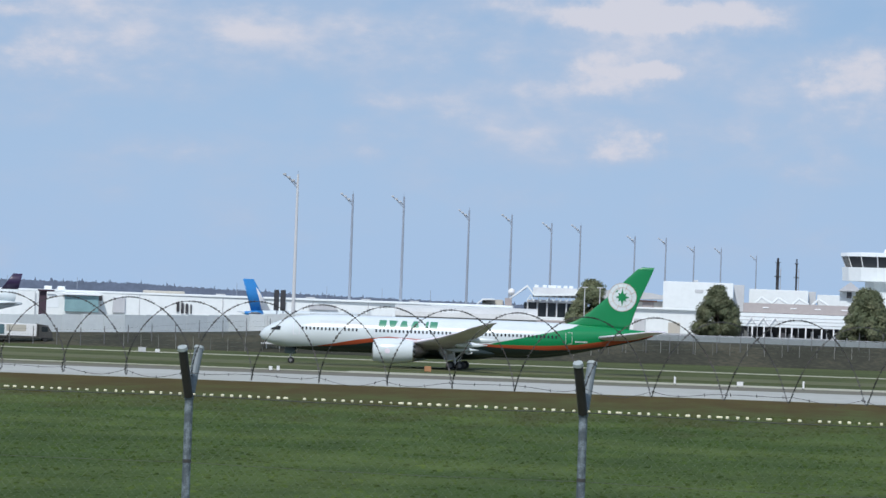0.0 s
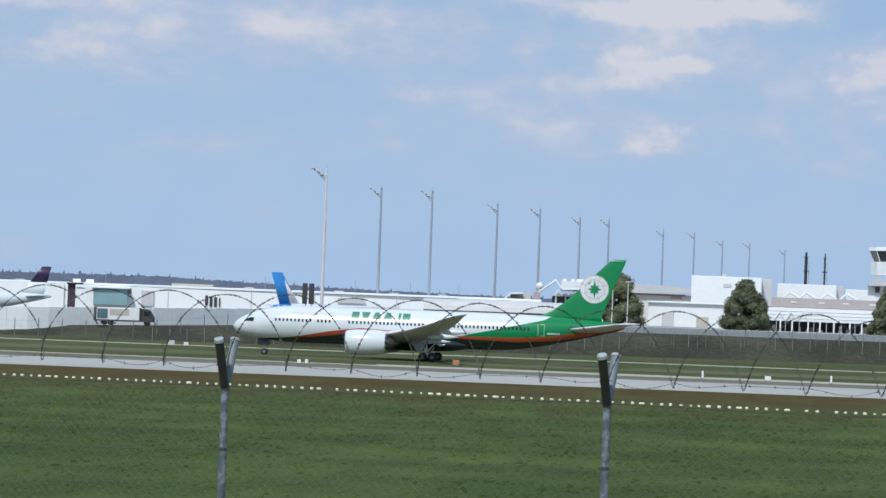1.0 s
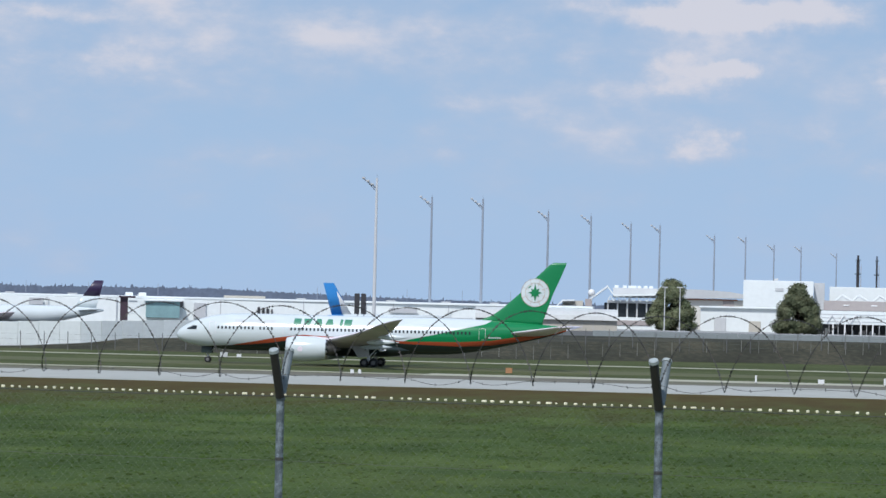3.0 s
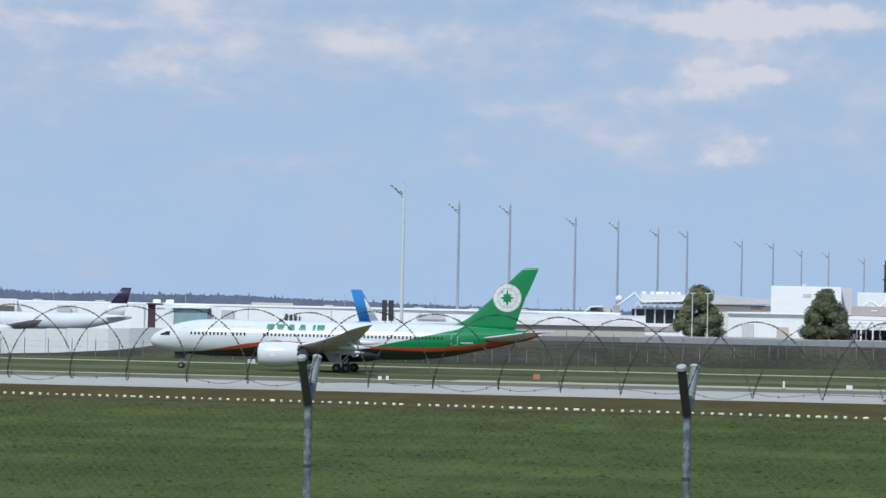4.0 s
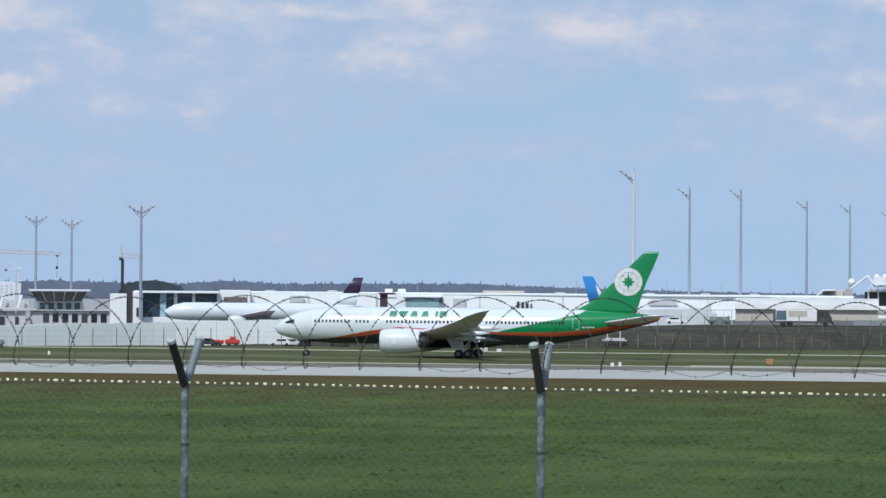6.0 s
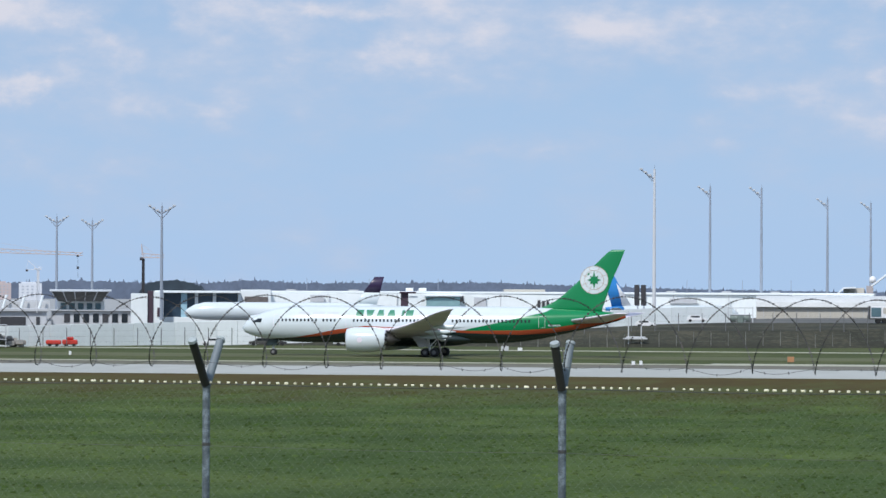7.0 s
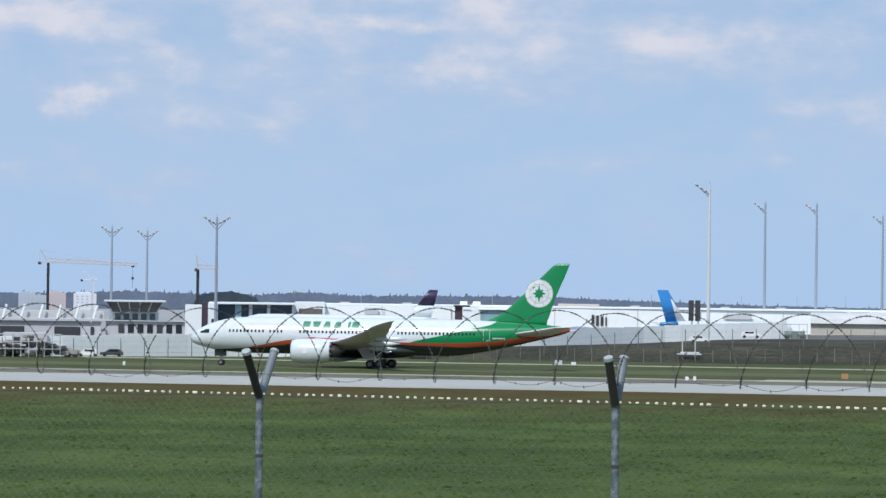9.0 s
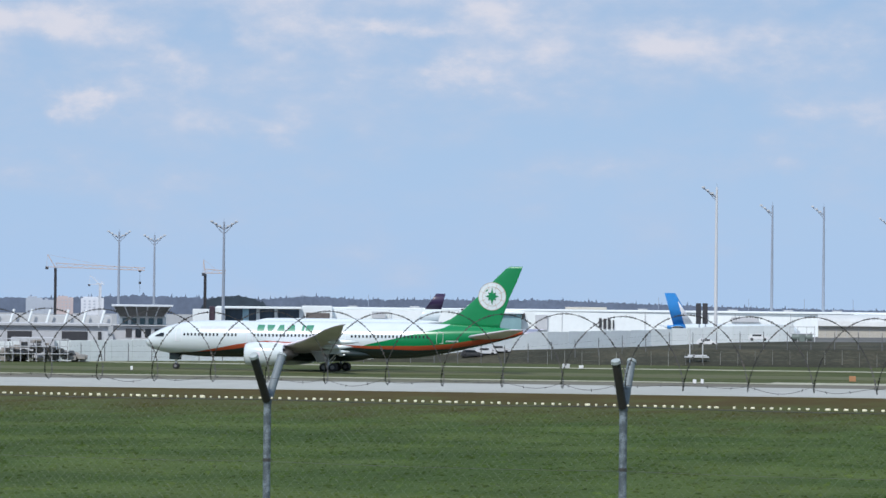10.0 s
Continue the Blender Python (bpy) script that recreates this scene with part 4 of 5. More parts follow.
def leaf_mesh(rng, count, lobes, size):
    """Many small leaves on the outside of the crown's lobes, over a few dense masses of foliage."""
    verts, faces = [], []
    bm = bmesh.new()
    for c, r in lobes:
        bmesh.ops.create_icosphere(bm, subdivisions=1, radius=r * .72, matrix=Matrix.Translation(c))
    bm.verts.index_update()
    for v in bm.verts:
        verts.append(v.co + Vector((rng.gauss(0, .12), rng.gauss(0, .12), rng.gauss(0, .12))))
    faces += [tuple(v.index for v in f.verts) for f in bm.faces]
    bm.free()
    for _ in range(count):
        c, r = rng.choice(lobes)
        out = Vector((rng.gauss(0, 1), rng.gauss(0, 1), rng.gauss(.15, 1))).normalized()
        c = c + out * r * rng.uniform(.62, 1.0)
        n = (out + Vector((rng.gauss(0, .5), rng.gauss(0, .5), rng.gauss(.2, .5)))).normalized()
        s = n.orthogonal().normalized() * size * rng.uniform(.5, 1.2)
        t = n.cross(s) * .7
        k = len(verts)
        verts += [c - s, c + t, c + s, c - t]
        faces.append((k, k + 1, k + 2, k + 3))
    me = bpy.data.meshes.new("crown")
    me.from_pydata([tuple(v) for v in verts], [], faces)
    me.materials.append(M["leaf"])
    return me


def make_tree(az, d, base, tall, wide, seed, label):
    tree = thing("tree", label, "tree", at(az, d, base), group="apron trees")
    rng = random.Random(seed)
    rows = [((0, 0, -.2), (.1, 0, tall * .45), .38, .26), ((.1, 0, tall * .45), (0, .1, tall * .9), .26, .06)]
    for i in range(12):
        a, h = rng.uniform(0, 6.28), tall * rng.uniform(.2, .75)
        r = wide * .4 * (1 - h / tall * .6)
        rows.append(((.05, 0, h), (math.cos(a) * r, math.sin(a) * r, h + tall * .12), .12, .03))
    part("trunk", rods(*rows, n=7), "bark", tree)
    lobes = []
    for _ in range(95):
        h = rng.uniform(.05, .96)
        out = wide / 2 * min(1, (1 - h) * 1.30 + .03) ** .78 * min(1, .78 + h * 1.4)
        a = rng.uniform(0, 6.28)
        q = rng.uniform(.5, .9)
        lobes.append((Vector((math.cos(a) * out * q, math.sin(a) * out * q, h * tall)), wide * rng.uniform(.09, .17)))

    ob = new("crown", leaf_mesh(rng, 26000, lobes, .27))
    ob.parent = tree


make_tree(2.13, 1045, 4.3, 12.4, 14.0, 1, "dense dark green broadleaf tree beside the pavilion")
make_tree(3.96, 985, 4.5, 11.8, 12.4, 2, "dense rounded dark green tree before the halls")
make_tree(6.10, 900, 4.5, 11.8, 12.8, 3, "broad dark green tree near the control tower")


def make_wall():
    """The long white screen wall along the apron's edge, with a post fence before it."""
    wall = thing("screen_wall", "long low white concrete screen wall along the apron", "wall", kind="structure")
    line = [(-14.5, 715), (-11.58, 724), (-8.9, 748), (-6.3, 756), (-4.5, 775), (-3.0, 801), (-1.0, 818)]
    pts = []
    az = line[0][0]
    while az < line[-1][0]:
        d = lerp(az, line)
        pts.append((math.sin(radians(az)) * d, math.cos(radians(az)) * d))
        az += .30 if az < -3 else .22
    gap = .03
    for (xa, ya), (xb, yb) in zip(pts, pts[1:]):
        L_ = math.hypot(xb - xa, yb - ya)
        u = ((xa + xb) / 2) * CH - ((ya + yb) / 2) * SH
        z = min(ground_z(xa, ya), ground_z(xb, yb)) - .15
        p = part("wall_panel", boxes((gap, 0, 0, L_ - gap, .3, inner(u) + 3.35 - z), bevel=.03), "wall_panel", wall)
        p.matrix_basis = pose(xa, ya, z, 0, 0, math.degrees(math.atan2(yb - ya, xb - xa)))
    return pts


M["wall_panel"] = surface("wall_panel", (0.76, 0.80, 0.79), 0.8, vary=0.08, scale=0.12, fine=8, random_tint=0.05)
WALL = make_wall()


def make_perimeter():
    """Wire fence with dark posts along the foot of the wall and the bank."""
    fence = thing("perimeter_fence", "far wire fence with dark steel posts along the bank", "fence")
    bm = bmesh.new()
    me = None
    line = [(-14.5, 706), (-11.58, 716), (-8.9, 738), (-6.3, 742), (-3.0, 755), (0, 757), (6.5, 800)]
    az, prev = -14.4, None
    wires = bmesh.new()
    while az < 6.6:
        d = lerp(az, line)
        x, y = math.sin(radians(az)) * d, math.cos(radians(az)) * d
        z = ground_z(x, y) - .05
        if me is None:
            bm = rods(((0, 0, -.6), (0, 0, 3.1), .085), n=6)
            rod(bm, (0, 0, 3.1), (0, -.35, 3.45), .06, n=6)
            ob = part("fence_post", bm, "dark_post", fence)
            me = ob.data
        else:
            ob = new("fence_post", me)
            ob.parent = fence
        ob.location = (x, y, z)
        if prev:
            for h in (.9, 1.9, 2.9):
                rod(wires, prev + Vector((0, 0, h)), (x, y, z + h), .012, n=3, caps=False)
        prev = Vector((x, y, z))
        az += .34
    part("fence_wires", wires, "wire", fence)


M["dark_post"] = surface("dark_post", (0.17, 0.17, 0.17), 0.6, 0.3, vary=0.2)
make_perimeter()


# ---- buildings ----
def make_terminal():
    t = thing("terminal_building", "long low white terminal building with a flat roof", "terminal")
    d = 1000
    block("wall", -8.05, -0.2, -0.62, -0.115, d, 40, "white_wall", t)
    block("roof", -8.08, 1.0, -0.112, -0.082, d - .25, 44, "white_metal", t, "white flat roof edge")
    block("wall", -0.195, 1.0, -0.62, -0.115, d + 1, 38, "white_wall", t)
    block("tall_wing", -8.16, -7.72, -0.62, -0.066, d - 5, 30, "white_metal", t, "taller white end wing")
    block("window", -8.10, -7.76, -0.30, -0.165, d - 5.3, 1, "brown_glass", t, "brownish glazed opening")
    w = block("glass_bay", -5.47, -4.98, -0.39, -0.155, d - 4, 6, "teal_glass", t, "pale teal glazed bay")
    block("canopy", -5.50, -4.95, -0.152, -0.125, d - 5, 7, "white_metal", t)
    block("door_panel", -4.78, -4.60, -0.385, -0.16, d - .6, 1, "grey_wall", t, "grey slatted panel")
    for a in (-5.83, -6.02):
        block("rooftop_unit", a + .25, a + .36, -0.082, -0.03, d + 8, 6, "white_metal", t)
    block("window_band", -5.46, -4.93, -0.22, -0.14, d - .5, 1, "brown_glass", t)
    block("window_band", -7.15, -6.95, -0.24, -0.14, d - .5, 1, "grey_wall", t)
    for k, (a0, a1) in enumerate(((-3.86, -3.82), (-3.795, -3.755), (-3.73, -3.69), (-3.66, -3.64))):
        block("sign_bar", a0, a1, -.36 + .02 * (k == 0), -.20 - .01 * k, d - .4, .3, "dark_opening", t, "plain dark sign bar")
    block("rooftop_unit", -4.35, -3.75, -0.082, -0.045, d + 14, 8, "beige_wall", t)
    for a in (-7.5, -6.6, -5.6, -3.3, -2.0, -1.2, -.5):
        block("rooftop_unit", a, a + .14, -0.082, -0.06, d + 10, 5, "roof_grey", t)
        part("antenna", rods((at(a + .3, d + 9, 9.8).translation, at(a + .3, d + 9, 13.2).translation, .07), n=5), "mast_steel", t)
    for a in (-6.9, -5.9, -4.4, -3.2, -2.3, -1.9, -1.1):
        block("panel_joint", a, a + .012, -0.6, -0.118, d - .12, .3, "grey_wall", t)
    block("window", -1.95, -1.55, -.24, -.17, d - .3, .5, "grey_wall", t)
    # jet bridge tower, dark, beside the terminal
    j = thing("jet_bridge", "dark maroon jet bridge column with a white cab", "jet bridge")
    block("column", -5.84, -5.73, -0.55, -0.11, 985, 3, "dark_maroon", j)
    block("cap", -5.86, -5.62, -0.11, -0.085, 984, 4, "dark_maroon", j)
    block("cab", -5.72, -5.55, -0.34, -0.15, 985, 4, "white_metal", j)


M["brown_glass"] = surface("brown_glass", (0.16, 0.14, 0.13), 0.2, vary=0.3, scale=0.6)
M["teal_glass"] = surface("teal_glass", (0.22, 0.36, 0.38), 0.15, vary=0.2, scale=0.3)
make_terminal()


def make_gate_hall():
    g = thing("glass_concourse", "dark glazed concourse with a thin white roof", "concourse")
    d = 985
    block("roof", -9.40, -8.16, -0.118, -0.085, d - 3, 22, "white_metal", g)
    block("glass_front", -9.36, -8.17, -0.47, -0.120, d, 14, "blue_dark_glass", g, "dark blue glass front")
    for az in (-9.32, -9.02, -8.82, -8.56, -8.2):
        block("column", az, az + (.05 if az != -9.02 else .09), -0.5, -0.118, d - .6, .6, "white_metal" if az != -9.02 else "pale_blue", g)
    block("plinth", -9.40, -8.16, -0.62, -0.465, d - 1, 14, "white_wall", g)
    e = thing("end_building", "white block with a tall dark maroon stair slot", "building")
    block("wall", -9.74, -9.50, -0.62, -0.13, 978, 14, "white_wall", e)
    block("wall", -9.42, -9.27, -0.62, -0.10, 979, 12, "white_wall", e)
    block("stair_slot", -9.50, -9.42, -0.62, -0.09, 978.6, 10, "dark_maroon", e)
    block("window", -9.36, -9.30, -0.46, -0.33, 978.7, .5, "dark_maroon", e)


M["blue_dark_glass"] = surface("blue_dark_glass", (0.035, 0.06, 0.09), 0.12, vary=0.4, scale=0.25, fine=3)
M["pale_blue"] = surface("pale_blue", (0.35, 0.55, 0.65), 0.4, vary=0.1)
make_gate_hall()


def make_ramp_tower():
    r = thing("ramp_control_building", "grey control cab with slanted glass on a low office block", "control tower")
    d = 1010
    block("office", -10.88, -9.45, -0.66, -0.385, d, 16, "grey_wall", r)
    block("roof", -10.92, -9.43, -0.385, -0.37, d - 1, 18, "roof_grey", r)
    for k in range(9):
        a = -10.70 + k * .138
        block("window", a, a + .085, -0.55, -0.425, d - .2, .5, "dark_glass" if k % 4 else "dark_opening", r)
    block("neck", -10.80, -10.12, -0.37, -0.245, d + 3, 9, "white_wall", r)
    for k in range(5):
        block("window", -10.75 + k * .125, -10.67 + k * .125, -0.36, -0.27, d + 2.8, .5, "blue_glass", r)
    # the cab's glass leans outwards
    am = -10.47
    bm = bmesh.new()
    lo, hi = height(-.245, d), height(-.105, d)
    w0, w1 = 5.6, 7.3
    loft(bm, [[(-w0, 0, lo), (w0, 0, lo), (w0, 9, lo), (-w0, 9, lo)], [(-w1, -1.4, hi), (w1, -1.4, hi), (w1, 10.4, hi), (-w1, 10.4, hi)]])
    c = part("cab_glass", bm, "cab_glass", r)
    c.matrix_basis = at(am, d)
    for x in (-1, -.6, -.2, .2, .6, 1):
        m = part("mullion", rods(((x * w0, -.03, lo), (x * w1, -1.45, hi), .14), n=5), "grey_wall", r)
        m.matrix_basis = at(am, d)
    block("cab_roof", -10.91, -10.02, -0.105, -0.075, d - 2.5, 14, "roof_white_blue", r, "flat pale cab roof")


M["cab_glass"] = surface("cab_glass", (0.10, 0.10, 0.095), 0.15, vary=0.35, scale=0.5)
M["roof_white_blue"] = surface("roof_white_blue", (0.62, 0.66, 0.70), 0.5, vary=0.06)
make_ramp_tower()


M["rubble"] = surface("rubble", (0.36, 0.33, 0.30), 0.9, vary=0.35, scale=0.6, fine=6, second=(0.25, 0.25, 0.25), patch=(0.45, 0.6))


def make_works():
    """Low sheds and the rubble yard at the far end of the wall."""
    s = thing("maintenance_shed", "low grey shed with dark openings behind the wall", "shed")
    d = 1000
    block("wall", -13.4, -10.95, -0.66, -0.395, d, 20, "grey_wall", s)
    block("roof", -13.45, -10.93, -0.395, -0.355, d - 1, 24, "roof_grey", s)
    for a0, a1 in ((-12.9, -12.55), (-12.4, -12.05), (-11.62, -11.25), (-11.1, -11.05)):
        block("opening", a0, a1, -0.62, -0.47, d - .2, .5, "dark_opening", s)
    t = thing("sawtooth_hall", "grey hall with slanting white roof vents", "hall")
    block("wall", -13.6, -10.9, -0.40, -0.24, 1120, 25, "roof_grey", t)
    for k in range(8):
        a = -12.85 + k * .26
        p = at(a, 1118, height(-.24, 1118) - .6)
        o = part("roof_vent", rods(((-.6, 0, -1.6), (.5, 0, 2.2), .35), n=6), "white_metal", t)
        o.matrix_basis = p
    y = thing("rubble_yard", "heap of grey rubble and stacked blocks behind mesh", "rubble")
    rng = random.Random(12)
    bm = bmesh.new()
    for _ in range(150):
        x, h = rng.uniform(-9, 9), rng.uniform(0, 1)
        z = h * 3.6 * (1 - abs(x) / 11)
        s_, y0 = rng.uniform(.25, .7), rng.uniform(-2, 2)
        box(bm, x - s_, y0 - s_, z - s_ * .6, x + s_, y0 + s_ + 1.5, z + s_ * .6, .05)
    o = part("heap", bm, "rubble", y)
    o.matrix_basis = at(-12.0, 716, 0.3)
    f = thing("scaffold", "grey steel scaffold stacked by the wall", "scaffold", at(-11.95, 712, 0.2))
    rows = []
    for i in range(9):
        for yy in (0, 2):
            rows.append(((-6 + i * 1.4, yy, -.3), (-6 + i * 1.4, yy, 4.0), .07))
    part("standards", rods(*rows, n=5), "grey_wall", f)
    for zz_ in (1.2, 2.5, 3.8):
        part("deck", boxes((-6.2, -.2, zz_, 5.4, 2.2, zz_ + .12)), "grey_wall", f)
    c = thing("site_container", "weathered grey container by the rubble", "container")
    block("body", -12.35, -11.72, -0.86, -0.56, 722, 3, "grey_wall", c)
    block("opening", -11.86, -11.76, -0.80, -0.70, 721.7, .4, "dark_opening", c)
    for name, a0, a1, e0, e1, d, mat in (("apartment_block", -11.71, -11.46, -.25, .018, 2150, "far_pink"), ("apartment_block", -11.35, -11.02, -.25, .012, 2100, "far_white"),
                                       ("apartment_block", -12.14, -11.9, -.25, .01, 2200, "far_grey"), ("apartment_block", -11.9, -11.74, -.25, -.02, 2200, "far_grey")):
        b = thing(name, "distant plain block of flats, hazy", "building", group="distant flats")
        block("wall", a0, a1, e0, e1, d, 14, mat, b)
        block("roof", a0 + .03, a1 - .08, e1, e1 + .02, d + 4, 6, mat, b)
        for i in range(4):
            for j in range(4):
                q = a0 + (a1 - a0) * (.12 + .21 * i)
                z = e1 - .035 - .045 * j
                # pale windows: the flats' distance haze is put into far_grey
                block("window", q, q + (a1 - a0) * .09, z - .016, z, d - .2, .4, "far_grey", b)


M["dark_post"] = surface("dark_post", (0.17, 0.17, 0.17), 0.6, 0.3, vary=0.2)
make_works()


def make_crane(az, d, jib_len, counter, top_el, base_el, jib_drop, label, colour):
    c = thing("tower_crane", label, "crane", at(az, d, 0))
    zt, zb = height(top_el, d), height(base_el, d)
    w = .3
    rows = [((sx * w, sy * w, zb), (sx * w, sy * w, zt), .14) for sx in (-1, 1) for sy in (-1, 1)]
    n = int((zt - zb) / 1.6)
    for i in range(n):
        z = zb + (zt - zb) * i / n
        s = 1 if i % 2 else -1
        rows += [((-w * s, -w, z), (w * s, -w, z + (zt - zb) / n), .1), ((-w * s, w, z), (w * s, w, z + (zt - zb) / n), .1)]
    core = rods(*rows, n=5)
    box(core, -w * .8, -w * .8, zb, w * .8, w * .8, zt)
    part("tower", core, "crane_dark" if colour != "far_white" else colour, c)
    rows = []
    for s in (-.6, .6):
        rows.append(((-counter, s, zt + .3), (jib_len, s, zt + .3 + jib_drop), .13))
    rows.append(((0, 0, zt + 1.5), (jib_len, 0, zt + 1.0 + jib_drop), .12))
    m = int(jib_len / 1.5)
    for i in range(m):
        x0, x1 = jib_len * i / m, jib_len * (i + 1) / m
        d0, d1 = jib_drop * i / m, jib_drop * (i + 1) / m
        rows.append(((x0, -.6, zt + .3 + d0), (x1, 0, zt + 1.3 + d1), .08) if i % 2 else ((x0, 0, zt + 1.3 + d0), (x1, -.6, zt + .3 + d1), .08))
    part("jib", rods(*rows, n=5), colour, c)
    part("apex", rods(((0, 0, zt), (-counter * .9, 0, zt + 4.2), .14), ((-counter * .9, 0, zt + 4.2), (-counter, 0, zt + .3), .05), ((-counter * .9, 0, zt + 4.2), (jib_len * .55, 0, zt + 1.3 + jib_drop * .55), .035), n=5), colour, c)
    part("counterweight", boxes((-counter - .4, -.7, zt - .5, -counter + .6, .7, zt + .4)), "crane_dark", c)
    return c


cr = make_crane(-11.72, 1250, 28, 2.8, 0.443, -0.52, -0.8, "tower crane with a long pale jib and dark mast", "crane_yellow")
part("trolley_hook", rods(((26.5, 0, 20.3), (26.5, 0, 13.5), .05), ((26.5, 0, 17.0), (26.5, 0, 16.2), .45), ((26.5, 0, 20.6), (26.5, 0, 20.0), .5), n=6), "crane_dark", cr)
make_crane(-9.565, 1150, 6.0, 0.6, 0.375, -0.55, 0.0, "slim dark crane mast with a short ochre jib", "crane_yellow")
make_crane(-11.07, 1700, 1.5, 5.0, 0.20, -0.3, 0.0, "small distant pale crane", "far_white")


def make_east():
    """Halls, pavilion and tower at the other end of the apron."""
    h = thing("hangar_hall", "large plain white windowless hangar hall", "hangar")
    d = 1160
    block("wall", 3.16, 4.17, -0.42, 0.355, d, 45, "white_wall", h)
    # lower step in grey: the shade on the hall's side put into colour
    block("side_wing", 4.175, 4.33, -0.42, 0.335, d + 6, 30, "grey_pale", h)
    block("vent", 3.62, 3.74, 0.20, 0.25, d - .2, .4, "grey_pale", h, "faint grey vent")
    block("rooftop_unit", 3.60, 3.66, 0.355, 0.385, d + 10, 3, "grey_pale", h)
    l = thing("low_hall", "low white hall before the hangar", "hall")
    block("wall", 2.55, 3.72, -0.43, -0.06, 1100, 30, "white_wall", l)
    block("roof", 2.53, 3.74, -0.06, -0.035, 1099, 32, "white_metal", l)
    block("gate", 2.75, 2.92, -0.41, -0.2, 1099.6, .5, "grey_pale", l)
    block("gate", 3.25, 3.42, -0.41, -0.24, 1099.6, .5, "beige_wall", l)
    s = thing("barrel_roof_hall", "hall with a broad pale grey roof and beige front", "hall")
    d = 1190
    bm = bmesh.new()
    zt, ze, w = height(.20, d), height(.06, d), d * math.tan(radians(.62))
    prof = [(-w, ze), (-w * .93, zt - .1), (-w * .2, zt), (w * .5, zt - .5), (w, ze + 1.4), (w * 1.02, ze + .6)]
    loft(bm, [[(x, y, z) for x, z in prof] for y in (-2, 40)])
    o = part("roof", bm, "roof_grey", s)
    o.matrix_basis = at(2.66, d)
    block("wall", 2.15, 3.2, -0.42, 0.06, d, 36, "beige_pale", s)
    block("gable_trim", 2.2, 3.08, 0.045, 0.068, d - .8, .6, "rust", s)
    block("gate", 2.87, 3.03, -0.3, 0.045, d - .4, .5, "brown_band", s)
    p = thing("pavilion", "glazed pavilion under a white zigzag truss roof", "pavilion")
    d = 1080
    block("glass_front", 1.16, 1.95, -0.23, -0.02, d, 22, "dark_glass", p)
    block("base_wall", 0.80, 2.1, -0.44, -0.225, d - 3, 26, "white_wall", p)
    block("base_band", 0.98, 1.85, -0.34, -0.27, d - 3.3, .5, "brown_band", p)
    for a in np.linspace(1.2, 1.9, 6):
        block("column", float(a), float(a) + .022, -0.23, 0.0, d - 1, .5, "grey_pale", p)
    block("truss_band", 1.2, 1.97, -0.02, 0.02, d - 2, 1.2, "grey_wall", p)
    bm = bmesh.new()
    k = d * math.pi / 180
    zz = lambda e_: height(e_, d)
    am = 1.45
    pts = [(.93, .02), (1.20, .225), (1.30, .095), (1.88, .12), (1.97, .225), (2.2, .16)]
    for (a0, e0), (a1, e1) in zip(pts, pts[1:]):
        box_pts = [((a0 - am) * k, zz(e0)), ((a1 - am) * k, zz(e1))]
        (xa, za), (xb, zb) = box_pts
        loft(bm, [[(xa, -4, za - .45), (xb, -4, zb - .45), (xb, -4, zb + .1), (xa, -4, za + .1)], [(xa, 24, za - .45), (xb, 24, zb - .45), (xb, 24, zb + .1), (xa, 24, za + .1)]])
    bmesh.ops.recalc_face_normals(bm, faces=bm.faces[:])
    o = part("zigzag_roof", bm, "white_metal", p, "white folded roof edge")
    o.matrix_basis = at(am, d)
    bm = bmesh.new()
    for i in range(8):
        a0, a1 = 1.2 + i * .095, 1.2 + (i + .5) * .095
        rod(bm, ((a0 - am) * k, -3, zz(.0)), ((a1 - am) * k, -3, zz(.085)), .12, n=5)
        rod(bm, ((a1 - am) * k, -3, zz(.085)), ((a0 + .095 - am) * k, -3, zz(.0)), .12, n=5)
    o = part("truss", bm, "white_metal", p)
    o.matrix_basis = at(am, d)
    block("rooftop_unit", 1.28, 1.92, 0.06, 0.20, d + 6, 8, "grey_pale", p)
    for a in (1.30, 1.42, 1.5, 1.56, 1.63, 1.72, 1.80):
        block("vent", a, a + .06, .195, .235, d + 7, 2, "white_metal", p)
    a_ = thing("annex_building", "low grey and beige annex beside the pavilion", "building")
    block("wall", 0.30, 1.02, -0.44, -0.08, 1062, 20, "grey_pale", a_)
    block("rooftop_unit", 0.55, 0.85, -0.08, 0.0, 1066, 8, "beige_wall", a_)
    block("rooftop_unit", 0.88, 0.98, -0.08, 0.03, 1066, 8, "brown_band", a_)
    bm = rods(((0, 0, 0), (0, 0, 1.6), .12), n=6)
    bmesh.ops.create_icosphere(bm, subdivisions=2, radius=1.0, matrix=Matrix.Translation((0, 0, 2.2)))
    o = part("radome", bm, "white_paint", a_, smooth=True)
    o.matrix_basis = at(0.97, 1058, height(.0, 1058))
    bm = bmesh.new()
    loft(bm, [[(-3.6, y, 0), (-1.2, y, 2.2), (2.0, y, 2.3), (2.0, y, 1.9), (-1.0, y, 1.8), (-3.2, y, 0)] for y in (0, 12)])
    o = part("stair_canopy", bm, "white_metal", a_)
    o.matrix_basis = at(0.62, 1055, height(-.11, 1055))
    # cargo tents with a long rounded roof
    t = thing("cargo_hall", "long low hall with a rounded white roof and beige wall", "hall")
    d = 930
    block("wall", -0.70, 1.35, -0.50, -0.28, d, 18, "beige_wall", t)
    bm = bmesh.new()
    half = d * math.tan(radians(1.03))
    z0 = height(-.28, d)
